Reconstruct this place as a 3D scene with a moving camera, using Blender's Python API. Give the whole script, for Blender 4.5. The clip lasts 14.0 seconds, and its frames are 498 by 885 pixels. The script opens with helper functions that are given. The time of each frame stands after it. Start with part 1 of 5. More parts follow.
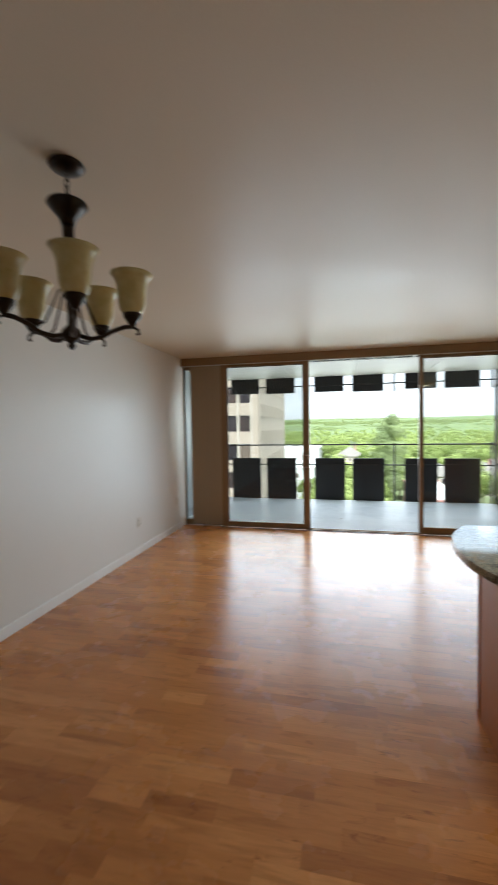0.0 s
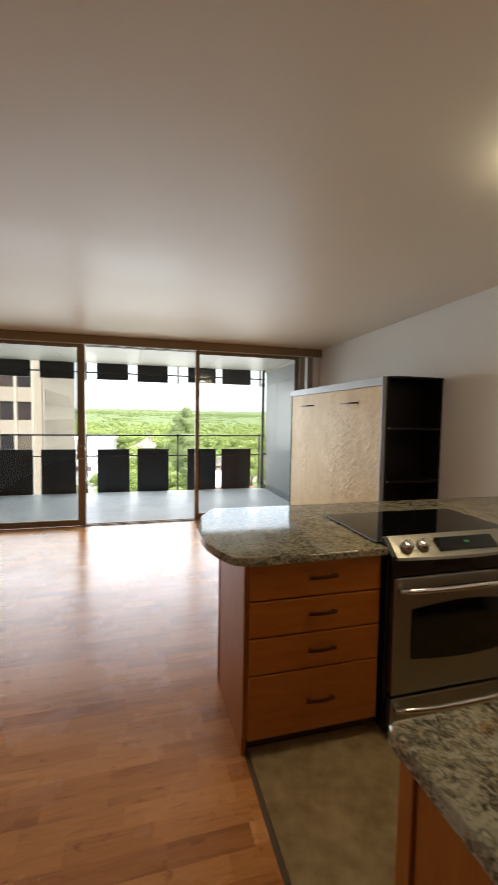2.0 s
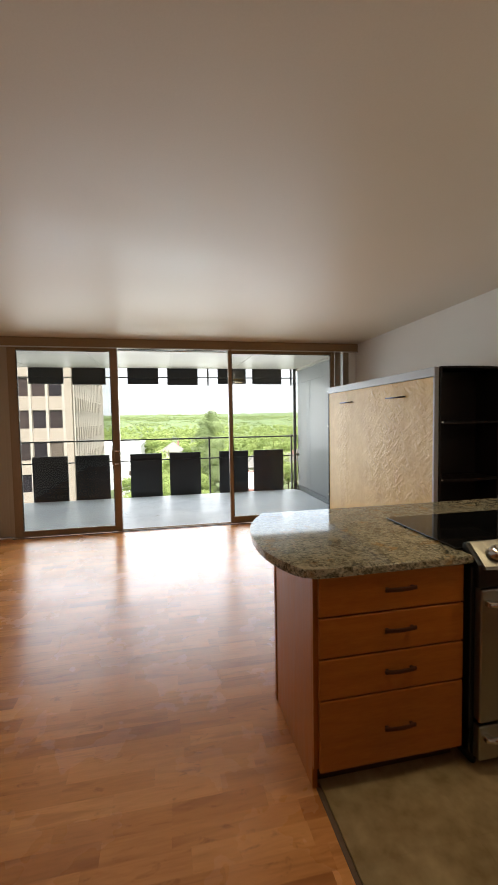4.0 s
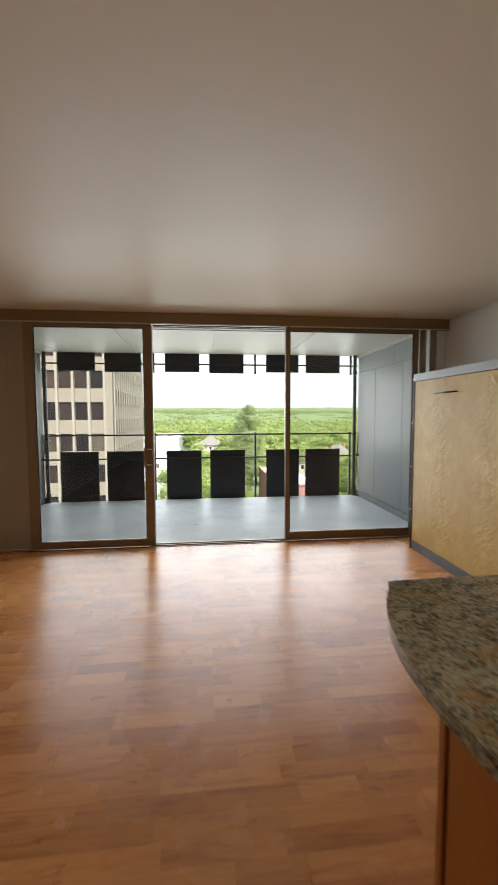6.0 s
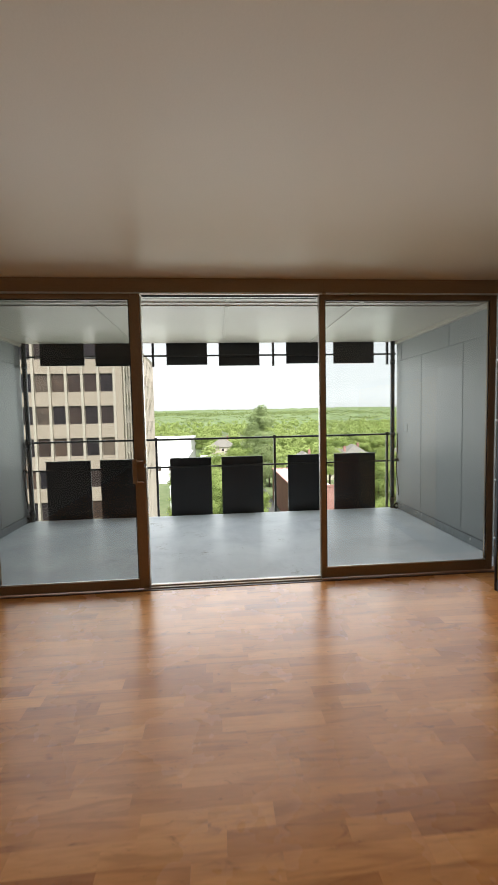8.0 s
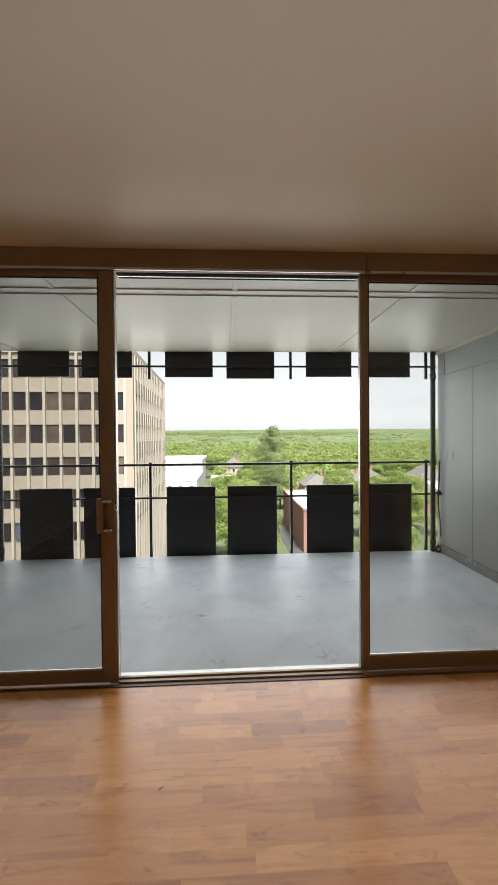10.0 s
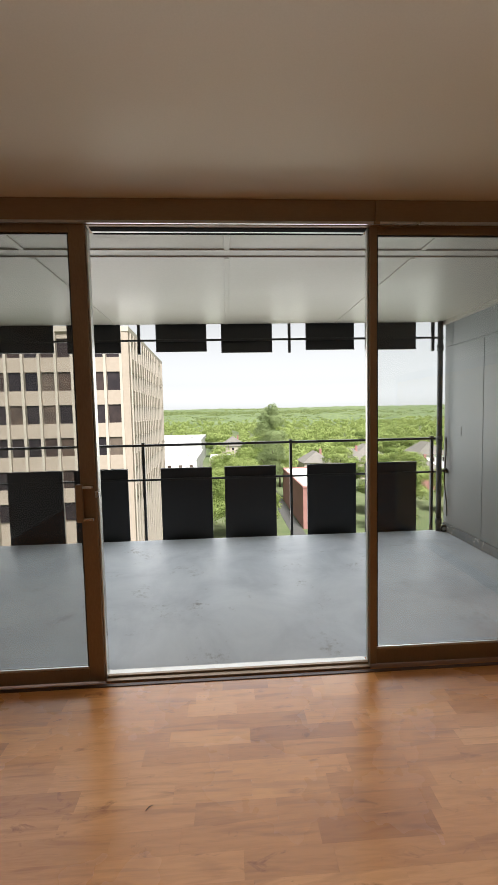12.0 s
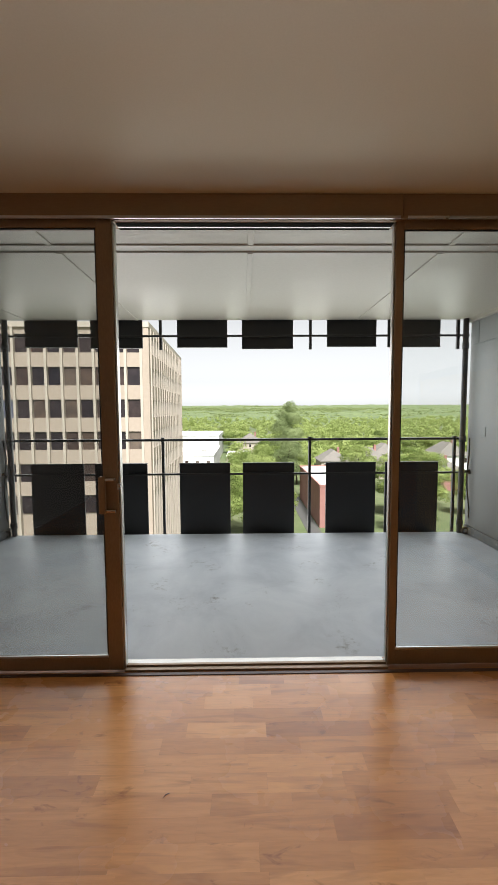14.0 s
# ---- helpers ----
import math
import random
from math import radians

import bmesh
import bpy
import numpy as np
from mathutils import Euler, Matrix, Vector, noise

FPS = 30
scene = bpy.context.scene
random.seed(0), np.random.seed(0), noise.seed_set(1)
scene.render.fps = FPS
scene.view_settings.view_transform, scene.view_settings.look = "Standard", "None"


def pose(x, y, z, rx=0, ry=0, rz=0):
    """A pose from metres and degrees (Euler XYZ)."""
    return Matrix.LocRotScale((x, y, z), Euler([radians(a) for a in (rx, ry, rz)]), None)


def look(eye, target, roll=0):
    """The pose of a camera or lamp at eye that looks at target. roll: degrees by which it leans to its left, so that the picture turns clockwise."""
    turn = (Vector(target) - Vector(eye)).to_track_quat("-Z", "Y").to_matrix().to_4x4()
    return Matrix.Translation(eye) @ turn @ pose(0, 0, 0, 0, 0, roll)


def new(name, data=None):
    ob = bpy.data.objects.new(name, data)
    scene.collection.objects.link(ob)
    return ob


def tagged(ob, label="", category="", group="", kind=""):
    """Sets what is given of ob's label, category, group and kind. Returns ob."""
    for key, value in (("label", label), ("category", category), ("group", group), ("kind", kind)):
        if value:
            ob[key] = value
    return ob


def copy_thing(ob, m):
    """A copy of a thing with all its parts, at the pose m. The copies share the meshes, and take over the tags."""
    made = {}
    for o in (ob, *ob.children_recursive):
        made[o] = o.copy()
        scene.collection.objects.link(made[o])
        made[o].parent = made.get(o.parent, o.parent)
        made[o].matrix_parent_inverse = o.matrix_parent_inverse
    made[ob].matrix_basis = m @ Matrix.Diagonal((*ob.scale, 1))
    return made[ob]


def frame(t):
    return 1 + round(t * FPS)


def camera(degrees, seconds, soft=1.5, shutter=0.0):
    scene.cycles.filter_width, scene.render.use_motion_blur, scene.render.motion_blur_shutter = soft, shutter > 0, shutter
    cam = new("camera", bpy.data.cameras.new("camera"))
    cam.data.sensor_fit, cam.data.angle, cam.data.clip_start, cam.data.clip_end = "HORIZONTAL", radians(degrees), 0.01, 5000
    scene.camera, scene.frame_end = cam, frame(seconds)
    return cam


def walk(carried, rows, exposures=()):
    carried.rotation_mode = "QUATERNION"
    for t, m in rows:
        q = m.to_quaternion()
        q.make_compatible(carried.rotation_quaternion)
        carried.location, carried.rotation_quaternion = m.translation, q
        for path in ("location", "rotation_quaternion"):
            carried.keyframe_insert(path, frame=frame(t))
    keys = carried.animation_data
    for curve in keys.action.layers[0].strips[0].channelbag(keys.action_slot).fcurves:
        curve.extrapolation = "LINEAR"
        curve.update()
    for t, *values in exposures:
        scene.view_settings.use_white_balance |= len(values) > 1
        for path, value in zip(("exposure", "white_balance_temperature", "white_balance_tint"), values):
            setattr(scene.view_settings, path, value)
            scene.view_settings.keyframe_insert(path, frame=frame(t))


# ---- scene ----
cam = camera(63.1, 14.0, shutter=0.4)
EXPOSURES = [(0.0, 2.56, 5750, 2), (1.0, 2.58, 6050, 5), (3.5, 2.66, 6250, 7.5), (6.0, 2.28, 6250, 6), (8.5, 2.00, 6300, 5.5), (11.0, 1.90, 6350, 9), (14.0, 1.88, 6350, 9)]
BALCONY_FILL, ROOM_FILL = 1.7, 0.97
PATH = [
    (0, (0.181, 0.039, 1.508), (-0.27, 1.985, 1.429), -0.9),
    (0.5, (0.218, 0.201, 1.475), (0.256, 2.199, 1.39), -0.6),
    (1, (0.269, 0.198, 1.482), (0.499, 2.183, 1.415), 0.5),
    (1.5, (0.346, 0.151, 1.499), (0.632, 2.127, 1.397), 1.0),
    (2, (0.42, 0.091, 1.491), (0.94, 2.018, 1.37), 0.9),
    (2.5, (0.458, 0.066, 1.477), (1.209, 1.916, 1.356), -0.3),
    (3, (0.443, 0.072, 1.475), (1.201, 1.918, 1.347), -0.4),
    (3.5, (0.373, 0.143, 1.483), (0.935, 2.058, 1.352), -1.0),
    (3.7, (0.336, 0.195, 1.474), (0.798, 2.136, 1.347), -1.7),
    (5.8, (0.285, 1.217, 1.461), (0.552, 3.197, 1.375), 0.5),
    (6, (0.261, 1.367, 1.46), (0.483, 3.35, 1.321), -0.2),
    (6.5, (0.32, 1.682, 1.505), (0.426, 3.678, 1.453), 0.5),
    (7, (0.336, 1.933, 1.472), (0.509, 3.921, 1.335), 0.8),
    (7.5, (0.318, 2.221, 1.475), (0.567, 4.205, 1.461), -1.4),
    (8, (0.298, 2.502, 1.437), (0.46, 4.491, 1.304), -1.2),
    (8.5, (0.327, 2.793, 1.474), (0.448, 4.789, 1.441), -0.6),
    (8.7, (0.31, 2.875, 1.465), (0.432, 4.87, 1.396), 0.0),
    (10.8, (0.399, 3.705, 1.454), (0.503, 5.703, 1.441), -0.7),
    (11, (0.392, 3.72, 1.456), (0.509, 5.716, 1.403), -0.8),
    (11.5, (0.387, 3.714, 1.443), (0.489, 5.709, 1.34), -0.7),
    (12, (0.405, 3.714, 1.445), (0.516, 5.706, 1.308), -1.2),
    (12.5, (0.397, 3.717, 1.441), (0.478, 5.711, 1.301), -1.4),
    (13, (0.399, 3.713, 1.448), (0.441, 5.707, 1.299), -1.2),
    (13.5, (0.387, 3.711, 1.444), (0.409, 5.705, 1.292), -0.7),
    (14, (0.386, 3.714, 1.439), (0.412, 5.708, 1.288), -0.3),
]
walk(cam, [(t, look(eye, target, roll)) for t, eye, target, roll in PATH], exposures=EXPOSURES)

# ---- light ----
world = bpy.data.worlds.new("overcast_sky")
scene.world = world
world.use_nodes = True
wn, wl = world.node_tree.nodes, world.node_tree.links
sky = wn.new("ShaderNodeTexSky")
sky.sky_type, sky.sun_disc = "NISHITA", False
sky.sun_elevation, sky.sun_rotation = radians(57), radians(190)
sky.dust_density, sky.ozone_density = 0.6, 0.6
pale = wn.new("ShaderNodeHueSaturation")
pale.inputs["Saturation"].default_value = 0.025
wl.new(sky.outputs[0], pale.inputs["Color"])
wl.new(pale.outputs[0], wn["Background"].inputs[0])
wn["Background"].inputs[1].default_value = 0.040

sun_data = bpy.data.lights.new("sun", "SUN")
sun_data.energy, sun_data.angle, sun_data.color = 3.2, radians(14), (1.0, 0.97, 0.92)
sun = new("sun", sun_data)
sun.matrix_world = look((0, 0, 60), (-0.10, 0.55, 59.0))

# added area lamps boost the sky's light: at the balcony's open front, and inside the three panes of the window wall
def sky_fill(x0, x1, y, z0, z1, density, spread, colour, drop=0.0):
    data = bpy.data.lights.new("sky_fill", "AREA")
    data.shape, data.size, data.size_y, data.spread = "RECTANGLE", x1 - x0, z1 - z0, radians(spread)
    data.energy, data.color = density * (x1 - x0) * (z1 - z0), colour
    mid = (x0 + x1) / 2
    new("sky_fill", data).matrix_world = look((mid, y, (z0 + z1) / 2), (mid, 0.0, (z0 + z1) / 2 - drop))


sky_fill(-2.42, 3.06, 8.66, 0.0, 2.40, BALCONY_FILL, 180, (1.0, 0.995, 0.985))
# added lamps on the room side of the glass, brightening the interior
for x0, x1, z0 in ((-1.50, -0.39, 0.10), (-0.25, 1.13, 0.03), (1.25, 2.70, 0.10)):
    sky_fill(x0, x1, 5.80, z0, 1.95, ROOM_FILL, 140, (0.88, 0.98, 1.10), 1.2)

# ---- mesh helpers ----
def thing(name, at, label, category, group="", kind=""):
    """An empty at the base of a thing."""
    ob = new(name)
    ob.location = at
    ob.empty_display_size = 0.1
    return tagged(ob, label, category, group, kind)


def base_of(ob):
    while ob.parent:
        ob = ob.parent
    return ob.location


def finish(bm, name, material):
    me = bpy.data.meshes.new(name)
    bm.normal_update()
    bm.to_mesh(me)
    bm.free()
    if material:
        me.materials.append(material)
    return me


def part(name, bm, material, parent, label=""):
    """Links a bmesh, given in world metres, as one mesh under a thing or a part."""
    off = base_of(parent)
    for v in bm.verts:
        v.co -= off
    ob = new(name, finish(bm, name, material))
    ob.parent = parent
    return tagged(ob, label)


def solid(name, bm, material, label="", category="", group="", kind=""):
    """A thing or piece of the setting that is one mesh."""
    return tagged(new(name, finish(bm, name, material)), label, category, group, kind)


def add_box(bm, x0, x1, y0, y1, z0, z1, bevel=0.0, segments=2):
    tmp = bmesh.new() if bevel else bm
    vs = [tmp.verts.new((x, y, z)) for x in (x0, x1) for y in (y0, y1) for z in (z0, z1)]
    for f in ((0, 1, 3, 2), (4, 6, 7, 5), (0, 4, 5, 1), (2, 3, 7, 6), (0, 2, 6, 4), (1, 5, 7, 3)):
        tmp.faces.new([vs[i] for i in f])
    if bevel:
        bmesh.ops.bevel(tmp, geom=tmp.edges[:], offset=bevel, segments=segments, affect="EDGES", profile=0.5)
        join(bm, tmp)
    return bm


def join(bm, tmp):
    tmp.verts.index_update()
    made = [bm.verts.new(v.co) for v in tmp.verts]
    for f in tmp.faces:
        g = bm.faces.new([made[v.index] for v in f.verts])
        g.smooth = f.smooth
    tmp.free()


def box(x0, x1, y0, y1, z0, z1, bevel=0.0):
    return add_box(bmesh.new(), x0, x1, y0, y1, z0, z1, bevel)


def tube(points, radius, sides=10, bm=None, closed=False):
    """A round bar along a line of points; radius may be a list."""
    bm = bm or bmesh.new()
    pts = [Vector(p) for p in points]
    radii = radius if isinstance(radius, (list, tuple)) else [radius] * len(pts)
    rings, up = [], None
    for i, p in enumerate(pts):
        way = (pts[min(i + 1, len(pts) - 1)] - pts[max(i - 1, 0)]).normalized()
        if up is None:
            up = way.orthogonal().normalized()
        side = way.cross(up).normalized()
        up = side.cross(way).normalized()
        rings.append([bm.verts.new(p + radii[i] * (math.cos(a) * side + math.sin(a) * up))
                      for a in (2 * math.pi * k / sides for k in range(sides))])
    for a, b in zip(rings, rings[1:]):
        for k in range(sides):
            bm.faces.new((a[k], a[(k + 1) % sides], b[(k + 1) % sides], b[k])).smooth = True
    bm.faces.new(rings[0][::-1])
    bm.faces.new(rings[-1])
    return bm


def lathe(profile, x, y, sides=28, bm=None, start=0.0, sweep=2 * math.pi):
    """Turns (radius, z) pairs about a vertical axis."""
    bm = bm or bmesh.new()
    whole = abs(sweep - 2 * math.pi) < 1e-6
    n = sides if whole else sides + 1
    rings = []
    for r, z in profile:
        if r < 1e-5 and whole:
            rings.append([bm.verts.new((x, y, z))])
        else:
            rings.append([bm.verts.new((x + r * math.cos(start + sweep * k / sides), y + r * math.sin(start + sweep * k / sides), z)) for k in range(n)])
    for a, b in zip(rings, rings[1:]):
        for k in range(sides):
            l = (k + 1) % n
            q = [a[k % len(a)], a[l % len(a)], b[l % len(b)], b[k % len(b)]]
            q = [v for i, v in enumerate(q) if v not in q[:i]]
            if len(q) > 2:
                bm.faces.new(q).smooth = True
    return bm


def prism(outline, z0, z1, bevel=0.0, segments=2):
    bm = bmesh.new()
    low = [bm.verts.new((x, y, z0)) for x, y in outline]
    high = [bm.verts.new((x, y, z1)) for x, y in outline]
    n = len(outline)
    bm.faces.new(low[::-1])
    top = bm.faces.new(high)
    for i in range(n):
        bm.faces.new((low[i], low[(i + 1) % n], high[(i + 1) % n], high[i]))
    if bevel:
        edges = [e for e in bm.edges if abs(e.verts[0].co.z - e.verts[1].co.z) < 1e-6]
        bmesh.ops.bevel(bm, geom=edges, offset=bevel, segments=segments, affect="EDGES", profile=0.5)
    bmesh.ops.recalc_face_normals(bm, faces=bm.faces[:])
    return bm


def swap_yz(bm, y):
    """Stands a flat (x, z) outline, drawn as (x, y), upright at depth y."""
    for v in bm.verts:
        v.co = Vector((v.co.x, y - v.co.z, v.co.y))
    bmesh.ops.recalc_face_normals(bm, faces=bm.faces[:])
    return bm


# ---- materials ----
def material(name):
    m = bpy.data.materials.new(name)
    m.use_nodes = True
    return m, m.node_tree.nodes, m.node_tree.links, m.node_tree.nodes["Principled BSDF"]


def ramp_of(nodes, stops):
    r = nodes.new("ShaderNodeValToRGB")
    while len(r.color_ramp.elements) < len(stops):
        r.color_ramp.elements.new(0.5)
    for e, (at, c) in zip(r.color_ramp.elements, stops):
        e.position, e.color = at, (*c, 1)
    return r


def coords(nodes, links, scale=(1, 1, 1)):
    geo = nodes.new("ShaderNodeNewGeometry")
    mp = nodes.new("ShaderNodeMapping")
    mp.inputs["Scale"].default_value = scale
    links.new(geo.outputs["Position"], mp.inputs["Vector"])
    return mp.outputs[0]


def noise_of(nodes, links, vec, scale, detail=4.0, rough=0.55, warp=0.0):
    n = nodes.new("ShaderNodeTexNoise")
    n.inputs["Scale"].default_value, n.inputs["Detail"].default_value = scale, detail
    n.inputs["Roughness"].default_value, n.inputs["Distortion"].default_value = rough, warp
    links.new(vec, n.inputs["Vector"])
    return n.outputs["Fac"]


def bump_to(nodes, links, height, p, strength, distance=0.002):
    b = nodes.new("ShaderNodeBump")
    b.inputs["Strength"].default_value, b.inputs["Distance"].default_value = strength, distance
    links.new(height, b.inputs["Height"])
    links.new(b.outputs[0], p.inputs["Normal"])
    return b


def mixed(nodes, links, fac, a, b, kind="MIX"):
    m = nodes.new("ShaderNodeMix")
    m.data_type, m.blend_type = "RGBA", kind
    for sock, v in ((m.inputs[0], fac), (m.inputs[6], a), (m.inputs[7], b)):
        if isinstance(v, (int, float)):
            sock.default_value = v
        elif isinstance(v, tuple):
            sock.default_value = (*v, 1)
        else:
            links.new(v, sock)
    return m.outputs[2]


def surface(name, low, high, rough=0.5, metal=0.0, grain=60.0, patch=1.5, bump=0.15, stretch=(1, 1, 1), spec=0.5, coat=0.0, rough_var=0.08):
    """Two scales of variation between two near colours, with fine relief."""
    m, n, l, p = material(name)
    v = coords(n, l, stretch)
    fine, broad = noise_of(n, l, v, grain, 5), noise_of(n, l, v, patch, 3)
    add = n.new("ShaderNodeMath")
    add.operation = "MULTIPLY_ADD"
    l.new(fine, add.inputs[0])
    add.inputs[1].default_value = 0.45
    half = n.new("ShaderNodeMath")
    half.operation = "MULTIPLY"
    l.new(broad, half.inputs[0])
    half.inputs[1].default_value = 0.55
    l.new(half.outputs[0], add.inputs[2])
    r = ramp_of(n, [(0.32, low), (0.68, high)])
    l.new(add.outputs[0], r.inputs[0])
    l.new(r.outputs[0], p.inputs["Base Color"])
    mr = n.new("ShaderNodeMapRange")
    l.new(broad, mr.inputs[0])
    mr.inputs[1].default_value, mr.inputs[2].default_value = 0.3, 0.7
    mr.inputs[3].default_value, mr.inputs[4].default_value = max(0.02, rough - rough_var), min(1, rough + rough_var)
    l.new(mr.outputs[0], p.inputs["Roughness"])
    p.inputs["Metallic"].default_value = metal
    p.inputs["Specular IOR Level"].default_value = spec
    p.inputs["Coat Weight"].default_value = coat
    p.inputs["Coat Roughness"].default_value = 0.15
    if bump:
        bump_to(n, l, fine, p, bump)
    return m


def strip_wood(name, single):
    """Laminate strips: each piece has its own tone; grain runs along x."""
    m, n, l, p = material(name)
    if single:
        rnd = n.new("ShaderNodeObjectInfo").outputs["Random"]
    else:
        rnd = n.new("ShaderNodeNewGeometry").outputs["Random Per Island"]
    v = coords(n, l, (1.0, 9.0, 9.0))
    shift = n.new("ShaderNodeVectorMath")
    shift.operation = "MULTIPLY_ADD"
    comb = n.new("ShaderNodeCombineXYZ")
    for k in range(3):
        l.new(rnd, comb.inputs[k])
    l.new(comb.outputs[0], shift.inputs[0])
    shift.inputs[1].default_value = (37, 91, 53)
    l.new(v, shift.inputs[2])
    grain = noise_of(n, l, shift.outputs[0], 7.0, 6, 0.6, 0.8)
    broad = noise_of(n, l, shift.outputs[0], 1.6, 3, 0.5, 1.5)
    tone = ramp_of(n, [(0.0, (0.42, 0.158, 0.042)), (0.2, (0.525, 0.216, 0.060)), (0.7, (0.60, 0.255, 0.076)), (1.0, (0.68, 0.31, 0.10))])
    l.new(rnd, tone.inputs[0])
    dark = ramp_of(n, [(0.3, (0.72, 0.64, 0.56)), (0.6, (1, 1, 1))])
    l.new(grain, dark.inputs[0])
    c = mixed(n, l, 0.55, tone.outputs[0], dark.outputs[0], "MULTIPLY")
    dark2 = ramp_of(n, [(0.34, (0.56, 0.47, 0.40)), (0.47, (1.0, 1.0, 1.0))])
    l.new(broad, dark2.inputs[0])
    c = mixed(n, l, 0.5, c, dark2.outputs[0], "MULTIPLY")
    knots = n.new("ShaderNodeMapping")
    knots.inputs["Scale"].default_value = (2.2, 0.55, 0.55)
    l.new(shift.outputs[0], knots.inputs["Vector"])
    spots = ramp_of(n, [(0.26, (0.35, 0.23, 0.16)), (0.385, (1, 1, 1))])
    l.new(noise_of(n, l, knots.outputs[0], 4.2, 4, 0.6, 0.8), spots.inputs[0])
    l.new(mixed(n, l, 0.65, c, spots.outputs[0], "MULTIPLY"), p.inputs["Base Color"])
    wear = noise_of(n, l, coords(n, l), 2.2, 4)
    mr = n.new("ShaderNodeMapRange")
    l.new(wear, mr.inputs[0])
    mr.inputs[1].default_value, mr.inputs[2].default_value = 0.3, 0.7
    mr.inputs[3].default_value, mr.inputs[4].default_value = 0.22, 0.31
    l.new(mr.outputs[0], p.inputs["Roughness"])
    p.inputs["Specular IOR Level"].default_value = 0.44
    bump_to(n, l, grain, p, 0.05, 0.001)
    return m


def granite_stone():
    """Grey-beige granite: pale rounded crystals in a dark speckled matrix, with a few rust patches."""
    m, n, l, p = material("granite")
    v = coords(n, l)
    warp = n.new("ShaderNodeTexNoise")
    warp.inputs["Scale"].default_value, warp.inputs["Detail"].default_value = 26, 5
    l.new(v, warp.inputs["Vector"])
    vec = n.new("ShaderNodeVectorMath")
    vec.operation = "MULTIPLY_ADD"
    l.new(warp.outputs["Color"], vec.inputs[0])
    vec.inputs[1].default_value = (0.038, 0.038, 0.038)
    l.new(v, vec.inputs[2])

    def crystals(scale, feature):
        t = n.new("ShaderNodeTexVoronoi")
        t.feature = feature
        t.inputs["Scale"].default_value = scale
        l.new(vec.outputs[0], t.inputs["Vector"])
        return t

    own = n.new("ShaderNodeSeparateColor")
    l.new(crystals(95, "F1").outputs["Color"], own.inputs[0])
    tone = ramp_of(n, [(0.0, (0.14, 0.127, 0.085)), (0.2, (0.25, 0.225, 0.15)), (0.5, (0.36, 0.325, 0.22)), (0.85, (0.46, 0.42, 0.30)), (1.0, (0.39, 0.31, 0.17))])
    l.new(own.outputs[0], tone.inputs[0])
    rim = ramp_of(n, [(0.0, (0.26, 0.25, 0.235)), (0.10, (0.8, 0.8, 0.78)), (0.22, (1, 1, 1))])
    l.new(crystals(95, "DISTANCE_TO_EDGE").outputs["Distance"], rim.inputs[0])
    c = mixed(n, l, 0.55, tone.outputs[0], rim.outputs[0], "MULTIPLY")
    big = ramp_of(n, [(0.56, (0, 0, 0)), (0.63, (0.8, 0.8, 0.8))])
    l.new(noise_of(n, l, vec.outputs[0], 11, 4, 0.55, 0.3), big.inputs[0])
    c = mixed(n, l, big.outputs[0], c, (0.42, 0.38, 0.265))
    rust = ramp_of(n, [(0.59, (0, 0, 0)), (0.66, (0.75, 0.75, 0.75))])
    l.new(noise_of(n, l, vec.outputs[0], 9, 5, 0.65), rust.inputs[0])
    c = mixed(n, l, rust.outputs[0], c, (0.36, 0.21, 0.075))
    flakes = noise_of(n, l, vec.outputs[0], 85, 7, 0.72)
    clump = noise_of(n, l, v, 16, 4, 0.6, 0.6)
    spots = n.new("ShaderNodeMath")
    spots.operation = "MULTIPLY_ADD"
    l.new(clump, spots.inputs[0])
    spots.inputs[1].default_value = 0.55
    l.new(flakes, spots.inputs[2])
    fl = ramp_of(n, [(0.62, (0.085, 0.083, 0.08)), (0.71, (0.55, 0.54, 0.52)), (0.77, (1, 1, 1))])
    l.new(spots.outputs[0], fl.inputs[0])
    l.new(mixed(n, l, 0.9, c, fl.outputs[0], "MULTIPLY"), p.inputs["Base Color"])
    p.inputs["Roughness"].default_value = 0.06
    p.inputs["Specular IOR Level"].default_value = 0.30
    return m


